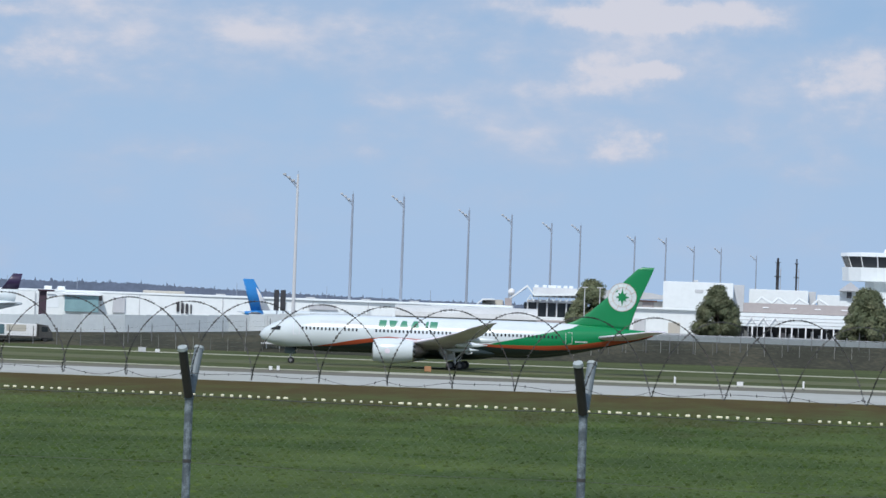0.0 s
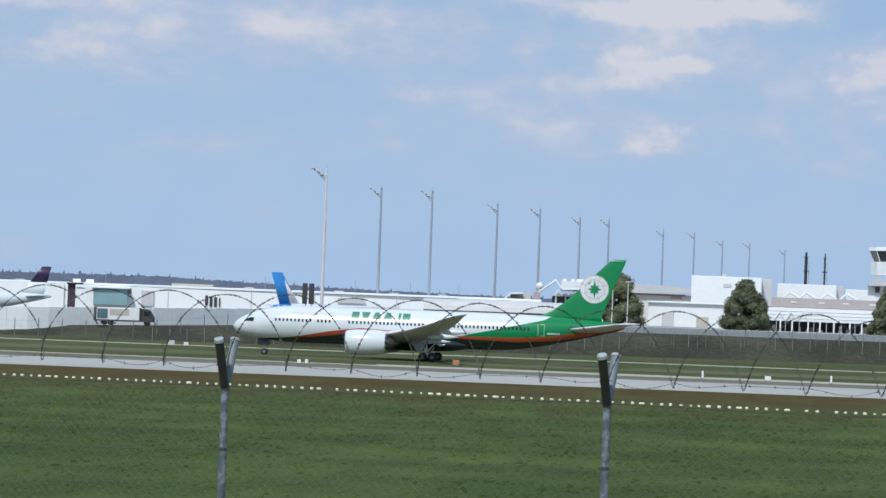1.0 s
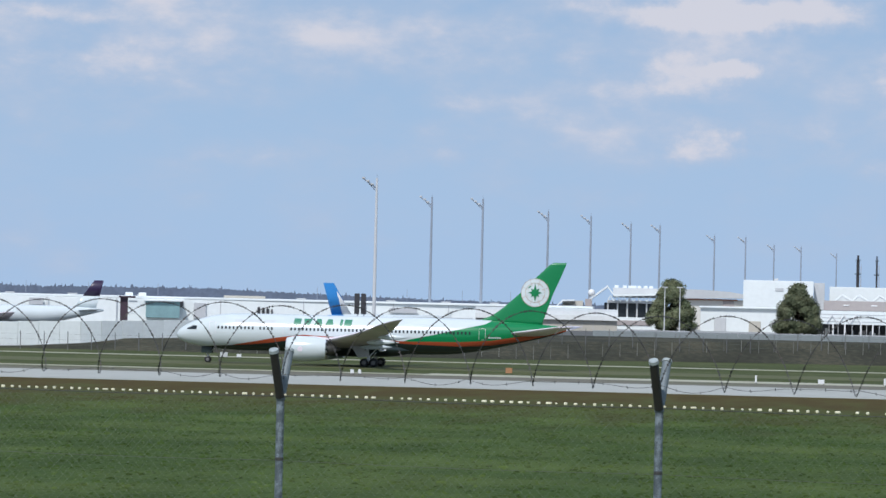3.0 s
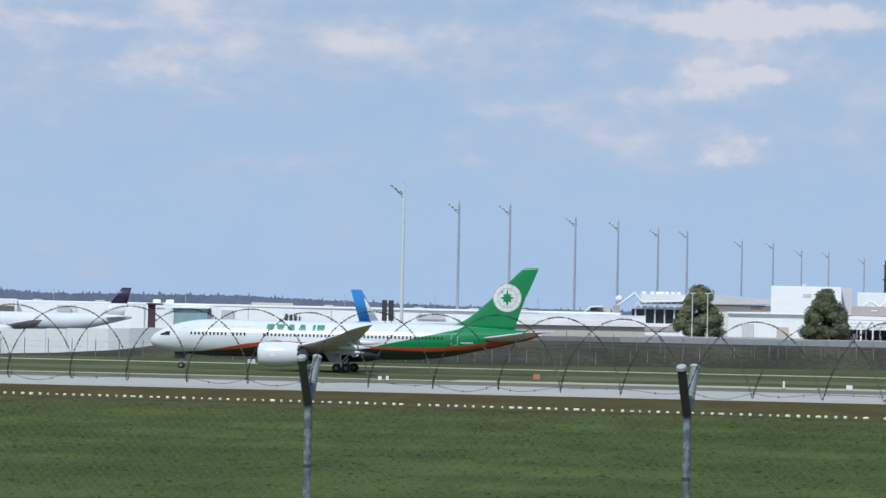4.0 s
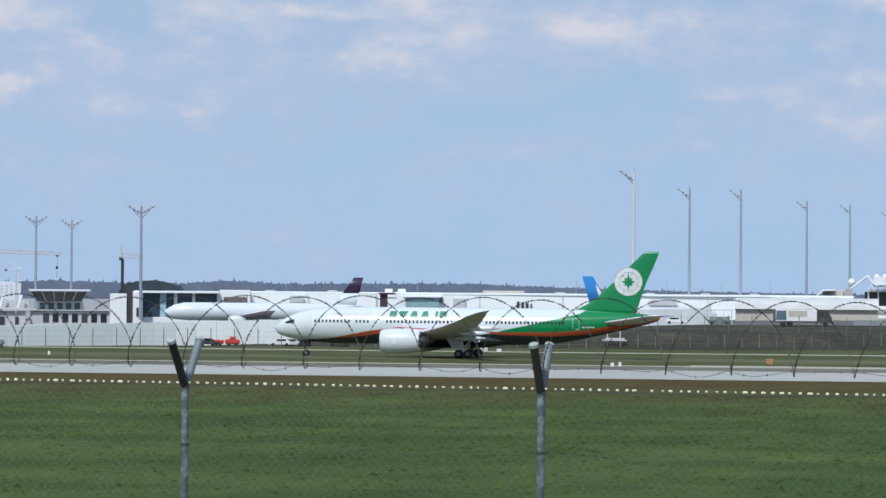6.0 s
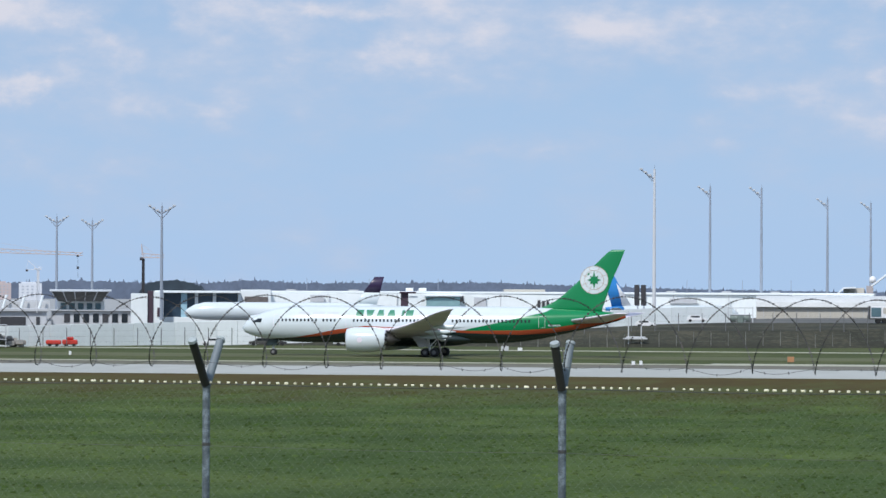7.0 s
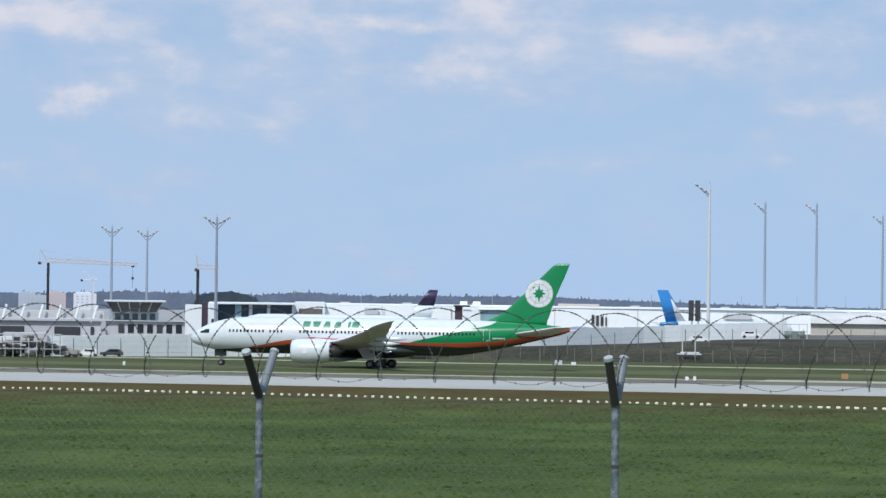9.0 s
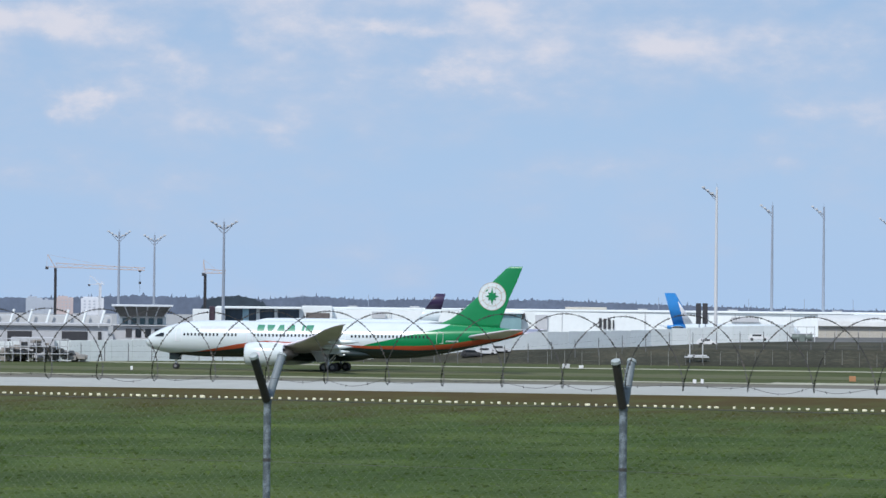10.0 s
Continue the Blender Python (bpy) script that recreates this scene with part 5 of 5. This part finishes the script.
    prof = [(-1, 0), (-.6, 1.1), (1, 2.0), (4, 2.5), (10, 2.6), (16, 1.8), (19, 0)]
    loft(bm, [[(x, y, z0 + z) for y, z in prof] for x in (-half, half)])
    bmesh.ops.recalc_face_normals(bm, faces=bm.faces[:])
    o = part("rounded_roof", bm, "tent_white", t)
    o.matrix_basis = at(.325, d)
    for i in range(12):
        block("wall_joint", -.6 + i * .16, -.594 + i * .16, -.49, -.285, d - .12, .3, "grey_wall", t)
    # workshop with brown band and white canopy
    w = thing("workshop", "long workshop with a brown band and a white canopy on posts", "workshop")
    d = 1060
    block("wall", 4.2, 6.6, -0.44, -0.05, d, 30, "dark_opening", w)
    block("brown_band", 4.32, 6.6, -0.055, 0.085, d - 1, 28, "brown_band", w)
    block("canopy", 4.27, 5.85, -0.255, -0.06, d - 8, 8, "white_metal", w)
    for a in (4.45, 4.62, 4.85, 5.02, 5.22, 5.45, 5.62, 5.8):
        block("post", a, a + .022, -0.46, -0.25, d - 9, .5, "white_paint", w)
    # zigzag trim, grey strips painted as the canopy's shading lines, clutter under it
    k = (d - 8.4) * math.pi / 180
    bm = bmesh.new()
    for i in range(3):
        a0 = 4.36 + i * .17
        rod(bm, ((a0 - 5.0) * k, 0, height(-.24, d)), ((a0 + .085 - 5.0) * k, 0, height(-.12, d)), .16, n=5)
        rod(bm, ((a0 + .085 - 5.0) * k, 0, height(-.12, d)), ((a0 + .17 - 5.0) * k, 0, height(-.24, d)), .16, n=5)
    o = part("zigzag_trim", bm, "white_paint", w)
    o.matrix_basis = at(5.0, d - 8.4)
    for e_ in (-.115, -.165, -.215):
        block("canopy_joint", 4.27, 5.85, e_, e_ + .008, d - 8.15, .3, "grey_pale", w)
    rng = random.Random(31)
    for _ in range(22):
        a = rng.uniform(4.3, 5.85)
        block("crate", a, a + rng.uniform(.015, .05), -.45, -.45 + rng.uniform(.05, .15), d - rng.uniform(2, 6), 1.2, rng.choice(["grey_wall", "beige_wall", "brown_band", "white_paint", "grey_pale"]), w)
    for a in (4.40, 4.53, 4.73, 4.94, 5.12, 5.33, 5.53, 5.71):
        block("thin_post", a, a + .008, -0.46, -0.25, d - 8.5, .3, "grey_pale", w)
    for a in (4.55, 4.95, 5.3, 5.68):
        block("sign_bar", a + .05, a + .14, 0.015, 0.03, d - 1.2, .3, "white_paint", w)
    for a in (4.48, 4.72, 5.02, 5.3):
        o = part("skylight", rods(((-1.6, 0, 0), (0, 0, 1.5), .3), ((0, 0, 1.5), (2.6, 0, 0), .3), n=6), "white_metal", w)
        o.matrix_basis = at(a + .1, d + 1, height(.085, d + 1))
    b = thing("white_hall", "plain white hall behind the workshop", "hall")
    block("wall", 4.40, 5.25, -0.3, 0.285, 1180, 30, "white_wall", b)
    block("side", 5.255, 5.36, -0.3, 0.275, 1185, 20, "grey_pale", b)
    block("wall", 5.38, 6.0, -0.3, 0.235, 1200, 20, "white_wall", b)
    # chimneys
    for a0, w_, e1 in ((4.80, .50, .745), (5.07, .30, .737)):
        c = thing("chimney", "slim dark steel chimney with pipes", "chimney", at(a0, 1290, 0))
        z0, z1 = height(-.1, 1290), height(e1, 1290)
        part("stack", rods(((0, 0, z0), (0, 0, z1 - 1.5), w_), ((0, 0, z1 - 1.5), (0, 0, z1), w_ * .7), n=12), "crane_dark", c)
        part("ladder", rods(((w_ + .5, 0, z0), (w_ + .45, 0, z1 - 3), .09), ((w_ + .1, 0, z1 - 4), (w_ + .6, 0, z1 - 4), .07), ((w_ + .1, 0, z1 - 8), (w_ + .6, 0, z1 - 8), .07), n=5), "brown_band", c)
        part("platform", rods(((0, 0, z1 - 6.2), (0, 0, z1 - 5.9), w_ + .6), n=10), "crane_dark", c)
        part("platform", rods(((0, 0, z1 - 1.6), (0, 0, z1 - 1.4), w_ + .4), n=10), "crane_dark", c)
    # control tower
    c = thing("control_tower", "white control tower with a dark slanted window band", "control tower", at(6.35, 1150, 0))
    d = 1150
    z = lambda e_: height(e_, d)
    def frustum(rows, mat, name, n=16):
        bm = bmesh.new()
        loft(bm, [[(math.cos(6.2832 * (i + .5) / n) * r, math.sin(6.2832 * (i + .5) / n) * r, zz_) for i in range(n)] for r, zz_ in rows])
        part(name, bm, mat, c)
    frustum([(6.0, 4), (6.0, z(.45))], "white_wall", "shaft")
    frustum([(12.6, z(.45)), (12.9, z(.645))], "white_wall", "lower_deck")
    frustum([(11.7, z(.645)), (13.0, z(.80))], "dark_glass", "window_band")
    for i in range(16):
        a = 6.2832 * (i + .5) / 16
        part("mullion", rods(((math.cos(a) * 11.75, math.sin(a) * 11.75, z(.645)), (math.cos(a) * 13.05, math.sin(a) * 13.05, z(.80)), .16), n=4), "white_paint", c)
    frustum([(13.4, z(.80)), (13.3, z(.85)), (9, z(.865))], "white_metal", "cab_roof")
    part("antenna", rods(((0, 0, z(.865)), (0, 0, z(.92)), .9, .5), n=10), "white_metal", c)
    b = thing("tower_base_building", "white low building with a pitched roof at the tower's foot", "building")
    block("wall", 5.70, 6.9, -0.44, 0.30, 1130, 18, "white_wall", b)
    bm = bmesh.new()
    loft(bm, [[(-3.5, y, 0), (0, y, 2.6), (3.5, y, 0)] for y in (-1.5, 12)])
    o = part("pitched_roof", bm, "grey_wall", b)
    o.matrix_basis = at(5.85, 1129, height(.30, 1129))
    block("window", 5.80, 5.87, .2, .29, 1128.8, .4, "dark_opening", b)
    block("window", 5.95, 6.02, .12, .2, 1128.8, .4, "dark_opening", b)
    # rail and low fence along the plateau's edge
    r = thing("edge_railing", "grey metal railing along the edge of the bank", "railing")
    d = 803
    bm = None
    me = None
    for i in range(46):
        a = 2.0 + i * .11
        if me is None:
            o = part("rail_post", rods(((0, 0, 0), (0, 0, 1.15), .05), n=5), "grey_pale", r)
            me = o.data
        else:
            o = new("rail_post", me)
            o.parent = r
        o.matrix_basis = at(a, d, 4.45)
    for hh in (.35, .75, 1.12):
        bm = bmesh.new()
        tube(bm, [at(2.0 + i * .11, d, 4.45 + hh).translation for i in range(46)], .05)
        part("rail", bm, "grey_pale", r)
    k = thing("kerb_wall", "long low grey parapet along the bank's edge", "wall", kind="structure")
    for i in range(20):
        block("kerb_block", 1.0 + i * .3, 1.295 + i * .3, -.56, -.425, 801, .4, "parapet", k)


M["tent_white"] = surface("tent_white", (0.60, 0.61, 0.60), 0.7, vary=0.12, scale=0.2)
M["parapet"] = surface("parapet", (0.23, 0.26, 0.265), 0.7, vary=0.15, scale=0.2)
M["grey_pale"] = surface("grey_pale", (0.55, 0.56, 0.57), 0.7, vary=0.08, scale=0.1)
M["beige_pale"] = surface("beige_pale", (0.62, 0.60, 0.56), 0.8, vary=0.08, scale=0.1)
make_east()


# ---- parked aircraft ----
def make_parked(az, d, base, length, radius, tail_mat, label, heading, fin_top, front=None):
    p = thing("parked_airliner", label, "airliner", at(az, d, base, heading))
    bm = bmesh.new()
    L_ = length
    prof = [(0, .05, -.25), (.012, .4, -.2), (.05, .78, -.08), (.1, .97, 0), (.16, 1, 0), (.68, 1, 0), (.8, .8, .18), (.92, .42, .45), (1, .1, .6)]
    zc = 1.9 + radius
    loft(bm, [ring(s * L_, zc + o * radius, q * radius, q * radius, 24) for s, q, o in prof])
    part("fuselage", bm, "aircraft_white", p, smooth=True)
    bm = bmesh.new()
    low, top = ((L_ * .79, L_ * .145, zc + radius * .7), (L_ * .925, L_ * .078, fin_top)) if front else ((L_ * .845, L_ * .115, zc + radius * .7), (L_ * .95, L_ * .046, fin_top))
    cut = [low[i] + (top[i] - low[i]) * (0.0 if front else 0.45) for i in range(3)]
    loft(bm, [foil(cut[0], cut[1], 0, cut[2], .05, 7, upright=True), foil(top[0], top[1], 0, top[2], .05, 7, upright=True)])
    bmesh.ops.recalc_face_normals(bm, faces=bm.faces[:])
    fin = part("fin", bm, tail_mat, p, smooth=True)
    if not front:
        bm = bmesh.new()
        loft(bm, [foil(low[0], low[1], 0, low[2], .05, 7, upright=True), foil(cut[0], cut[1], 0, cut[2] - .01, .05, 7, upright=True)])
        bmesh.ops.recalc_face_normals(bm, faces=bm.faces[:])
        part("fin_root", bm, "aircraft_white", p, "white root of the fin", smooth=True)
    if front:
        bm = bmesh.new()
        loft(bm, [foil(L_ * .788, L_ * .095, 0, zc + radius * .8, .115, 7, upright=True), foil(L_ * .929, L_ * .012, 0, fin_top - .3, .16, 7, upright=True)])
        bmesh.ops.recalc_face_normals(bm, faces=bm.faces[:])
        part("fin_leading_edge", bm, front, fin, "white leading half of the fin", smooth=True)
        bm = bmesh.new()
        loft(bm, [ring(L_ * s_, zc + o * radius, q * radius + .03, q * radius + .03, 24) for s_, q, o in ((.86, .66, .3), (.92, .42, .45), (.985, .16, .57))])
        part("tail_cone_paint", bm, tail_mat, p, "blue painted tail cone", smooth=True)
    for s in (-1, 1):
        bm = bmesh.new()
        loft(bm, [foil(L_ * .33, L_ * .2, s * radius * .5, zc - radius * .6, .1, 7), foil(L_ * .52, L_ * .05, s * L_ * .42, zc + .4, .08, 7)])
        bmesh.ops.recalc_face_normals(bm, faces=bm.faces[:])
        part("wing", bm, "wing_grey", p, smooth=True)
        bm = bmesh.new()
        loft(bm, [foil(L_ * .86, L_ * .1, s * .3, zc + radius * .5, .08, 7), foil(L_ * .94, L_ * .045, s * L_ * .14, zc + radius * .7, .08, 7)])
        bmesh.ops.recalc_face_normals(bm, faces=bm.faces[:])
        part("tailplane", bm, "aircraft_white", p, smooth=True)
        bm = bmesh.new()
        loft(bm, [ring(L_ * .33 + x, zc - radius * .95, r, r, 16) for x, r in ((0, .9), (.6, 1.1), (2.2, 1.1), (4, .7))])
        bmesh.ops.translate(bm, verts=bm.verts[:], vec=(0, s * L_ * .15, 0))
        part("engine", bm, "aircraft_white", p, smooth=True)
        for x, y in ((.13, .15), (.46, 2.6)):
            part("wheel", rods(((L_ * x, s * y - .2, .55), (L_ * x, s * y + .2, .55), .55), n=12), "rubber", p)
            part("gear_leg", rods(((L_ * x, s * y, .5), (L_ * x, s * y, zc - radius * .7), .12), n=6), "white_paint", p)
    return p


make_parked(-8.97, 900, 1.5, 45.5, 2.05, ["tail_navy"], "parked white narrow-body airliner with a dark navy tail", 6.0, 11.9)
make_parked(-0.95, 921, 1.5, 34, 1.85, ["tail_blue"], "parked white airliner with a bright blue tail", 205.0, 12.6, "white_paint")


# ---- small things on the field ----
def make_marker(az, el_, mat, w, h, label, name="taxiway_sign"):
    d = (0 - EYE) / math.tan(radians(el_))
    s = thing(name, label, "sign", at(az, d, 0))
    part("panel", boxes((-w / 2, -.12, .25, w / 2, .12, .25 + h), bevel=.03), mat, s)
    part("leg", rods(((-w * .35, 0, 0), (-w * .35, 0, .3), .05), n=6), "dark_metal", s)
    part("leg", rods(((w * .35, 0, 0), (w * .35, 0, .3), .05), n=6), "dark_metal", s)


make_marker(-2.47, -1.155, "white_paint", .5, .55, "small white marker box in the grass")
make_marker(-2.36, -1.155, "white_paint", .42, .6, "small white marker box in the grass")
make_marker(-0.20, -1.10, "orange_sign", 1.0, .8, "small orange sign board in the grass")
make_marker(-4.33, -0.955, "grey_pale", 1.3, .8, "grey equipment box beside the taxiway", "equipment_box")
make_marker(-4.11, -0.955, "white_paint", .8, .55, "white equipment box beside the taxiway", "equipment_box")
make_marker(-10.61, -1.04, "white_paint", .4, .6, "small white marker box in the grass")
make_marker(4.31, -1.145, "white_paint", .9, .6, "small white marker box in the grass")
for az in (3.37, 5.22):
    make_marker(az, -1.145, "white_paint", .28, 1.0, "slim pale edge marker in the grass")


def make_hoarding():
    """Two dark panels on a frame beside the first mast."""
    h = thing("signal_panels", "pair of dark panels on a steel frame", "panel")
    d = 840
    block("panel", -2.46, -2.385, -.27, .03, d, .6, "dark_opening", h)
    block("panel", -2.365, -2.29, -.27, .03, d, .6, "dark_opening", h)
    for a in (-2.42, -2.33):
        block("leg", a, a + .02, -.60, -.26, d + .1, .3, "mast_steel", h)
    b = thing("equipment_stand", "grey equipment stand with two posts on the bank", "stand", at(-2.45, 745, 1.6))
    part("frame", rods(((-1.2, 0, -1.0), (-1.2, 0, 5.2), .12), ((1.2, 0, -1.0), (1.2, 0, 4.4), .12), ((-1.6, 0, .3), (2.0, 0, .3), .14), n=6), "grey_pale", b)
    part("platform", boxes((-2.2, -.8, -.1, 2.4, .8, .15), bevel=.03), "grey_pale", b)


make_hoarding()


def make_truck():
    """A box truck with a dark cab; the service vehicle that passes on the apron road. Its front points to +x."""
    t = thing("box_truck", "box truck with pale glazed load box and dark cab", "truck")
    part("load_box", boxes((-6.2, -1.25, 1.0, 2.2, 1.25, 3.3), bevel=.06), "white_paint", t)
    part("side_panel", boxes((-5.9, -1.30, 1.25, -3.9, -1.24, 3.1)), "blue_glass", t)
    part("side_panel", boxes((-3.5, -1.30, 1.9, .2, -1.24, 3.1)), "beige_wall", t)
    part("dark_frame", boxes((-6.3, -1.32, .85, -6.05, 1.3, 3.4), (-6.3, -1.3, .75, 5.2, 1.3, 1.02), (2.2, -1.3, 1.0, 2.5, 1.3, 3.4)), "dark_metal", t)
    bm = bmesh.new()
    loft(bm, [[(2.6, y, .9), (5.2, y, .9), (5.2, y, 1.7), (4.3, y, 3.1), (2.6, y, 3.3)] for y in (-1.22, 1.22)])
    bmesh.ops.recalc_face_normals(bm, faces=bm.faces[:])
    part("cab", bm, "dark_metal", t, "dark cab")
    part("side_window", boxes((3.1, -1.26, 1.9, 4.3, -1.21, 2.8)), "dark_glass", t)
    for x in (-4.4, -3.1, 3.9):
        for y in (-1.05, 1.05):
            part("wheel", rods(((x, y - .16, .5), (x, y + .16, .5), .5), n=14), "rubber", t)
    return t


def make_car(colour, label):
    c = thing("car", label, "car")
    bm = bmesh.new()
    loft(bm, [[(-2.1, y, .3), (2.1, y, .3), (2.15, y, .75), (1.2, y, .9), (.5, y, 1.4), (-1.3, y, 1.42), (-1.95, y, .95)] for y in (-.85, .85)])
    bmesh.ops.recalc_face_normals(bm, faces=bm.faces[:])
    bmesh.ops.bevel(bm, geom=bm.edges[:], offset=.06, segments=2, affect="EDGES")
    part("body", bm, colour, c)
    part("side_window", boxes((-1.2, -.87, .95, .6, .87, 1.32), bevel=.02), "dark_glass", c)
    for x in (-1.3, 1.3):
        for y in (-.78, .78):
            part("wheel", rods(((x, y - .1, .31), (x, y + .1, .31), .31), n=12), "rubber", c)
    return c


truck = make_truck()


def make_small_things():
    """Lamps, ground gear and parked cars on the apron."""
    for az in (2.03, 2.25, -11.09):
        lamp = thing("street_lamp", "slim pale street lamp pole with a small head", "street lamp", at(az, 985, 4.2), group="street lamps")
        top = height(.22, 985) - 4.2
        part("pole", rods(((0, 0, 0), (0, 0, top), .14, .09), n=7), "mast_white", lamp)
        part("head", boxes((-.75, -.15, top - .05, .75, .15, top + .16), bevel=.04), "mast_white", lamp)
    g = thing("ground_power_unit", "grey-green ground power frame with tanks and pipes", "ground equipment", at(-0.92, 806, 4.2))
    part("frame", rods(((-2.6, 0, 0), (-2.6, 0, 3.2), .1), ((2.4, 0, 0), (2.4, 0, 3.2), .1), ((-2.6, 0, 3.0), (2.4, 0, 3.0), .09), ((-2.6, 0, 1.6), (2.4, 0, 1.6), .09), ((-1.0, 0, 0), (-1.0, 0, 3.0), .08), ((.8, 0, 0), (.8, 0, 3.0), .08), n=6), "grey_pale", g)
    part("tank", rods(((-2.2, .6, .9), (2.0, .6, .9), .75), n=16), "green_grey", g)
    part("cabinet", boxes((-.7, -.5, 0, .5, .4, 1.4), bevel=.04), "green_grey", g)
    for az, d, z in ((-1.56, 806, 4.25), (-2.30, 792, 3.3)):
        c = make_car("white_paint", "white car parked on the apron's edge road")
        c.matrix_basis = at(az, d, z, 4)
    f = thing("toe_fence", "low wire fence with pale posts on the dark bank", "fence")
    me, prev, wires = None, None, bmesh.new()
    az = -4.6
    while az < 6.7:
        d = lerp(az, [(-5, 741), (0, 744), (3, 778), (7, 794)])
        x, y = math.sin(radians(az)) * d, math.cos(radians(az)) * d
        if me is None:
            ob = part("fence_post", rods(((0, 0, -.5), (0, 0, 2.3), .05), ((0, 0, 2.3), (0, -.3, 2.6), .04), n=6), "toe_post", f)
            me = ob.data
        else:
            ob = new("fence_post", me)
            ob.parent = f
        u, v = x * CH - y * SH, x * SH + y * CH
        z = max(0.0, min(1.0, (v - bank_toe(u)) / 14)) * plateau(u)
        ob.location = (x, y, z)
        if prev:
            for h in (.8, 1.6, 2.3):
                rod(wires, prev + Vector((0, 0, h)), (x, y, z + h), .01, n=3, caps=False)
        prev = Vector((x, y, z))
        az += .25
    part("fence_wires", wires, "wire", f)


M["toe_post"] = surface("toe_post", (0.22, 0.22, 0.20), 0.7, vary=0.3, random_tint=0.4)
M["green_grey"] = surface("green_grey", (0.16, 0.20, 0.18), 0.5, vary=0.15, scale=0.8)
tug = thing("service_vehicle", "low red service vehicle towing a red trailer", "vehicle")
part("body", boxes((-2.9, -.9, .35, -.1, .9, 1.25), bevel=.18), "red_paint", tug)
part("body", boxes((.1, -.9, .35, 2.9, .9, 1.15), bevel=.18), "red_paint", tug)
part("cab", boxes((-2.2, -.8, 1.2, -.9, .8, 1.75), bevel=.2), "red_paint", tug)
part("bumper", boxes((-1.5, -.96, .3, -.9, -.9, .7), (2.2, -.96, .3, 2.6, -.9, .8)), "white_paint", tug)
for x in (-2.2, -.8, .9, 2.2):
    part("wheel", rods(((x, -.85, .3), (x, .85, .3), .3), n=12), "rubber", tug)


make_small_things()
dark_car = make_car("dark_metal", "dark estate car driving along the wall")
black_car = make_car("crane_dark", "black car driving along the wall")
grey_car = make_car("grey_pale", "grey car driving along the wall")
white_car = make_car("white_paint", "white car driving along the wall")
pale_car = make_car("mast_white", "pale car driving along the wall")


# ---- movement ----
def road(az):
    """A pose on the road at the wall's foot."""
    d = lerp(az, [(-14.5, 709), (-11.58, 718), (-8.9, 741), (-6.3, 748), (-3.0, 780), (0, 790), (4.5, 815)])
    x, y = math.sin(radians(az)) * d, math.cos(radians(az)) * d
    turn = lerp(az, [(-9, 8), (-6, 12), (-3, 12), (0, 5)])
    return pose(x, y, ground_z(x, y) + 0.02, 0, 0, turn)


def drive(car, rows, back=True):
    """Keys at even times along the road."""
    keys = []
    for i in range(21):
        t = i * 0.5
        m = road(lerp(t, rows))
        keys.append((t, m @ pose(0, 0, 0, 0, 0, 180) if back else m))
    walk(car, keys)


def motions():
    rows = []
    for i in range(21):
        t = i * 0.5
        s = 8.873 * t
        rows.append((t, pose(-29.28 - s * CH, 633.35 + s * SH, 0.05, 0, 0, -HEAD)))
    walk(airliner, rows)
    for wheel, x, y, r in WHEELS:
        turn = math.degrees(8.873 / r)
        walk(wheel, [(i / 15, pose(x, y, r, 0, -turn * i / 15, 0)) for i in range(151)])
    drive(truck, [(0, -6.03), (5.5, -0.22), (10, 4.53)], back=False)
    drive(tug, [(0, -1.0), (5.0, -5.9), (5.5, -6.6), (6.8, -10.46), (7.0, -10.73), (8.0, -12.05), (10, -14.7)])
    drive(black_car, [(0, -13.7), (5.0, -9.14), (5.7, -8.5), (10, -5.7)], back=False)
    drive(pale_car, [(0, -12.4), (4.5, -8.15), (5.0, -7.69), (5.5, -7.21), (10, -5.5)], back=False)
    drive(grey_car, [(0, -12.9), (4.5, -8.55), (5.0, -8.03), (5.5, -7.50), (5.7, -7.24), (10, -5.3)], back=False)
    drive(white_car, [(0, 0.4), (5.5, -6.65), (8.5, -10.49), (9.4, -11.64), (10, -12.5)])
    drive(dark_car, [(0, 2.0), (5.5, -5.7), (8.0, -9.32), (8.5, -10.06), (9.4, -11.37), (10, -12.3)])


motions()
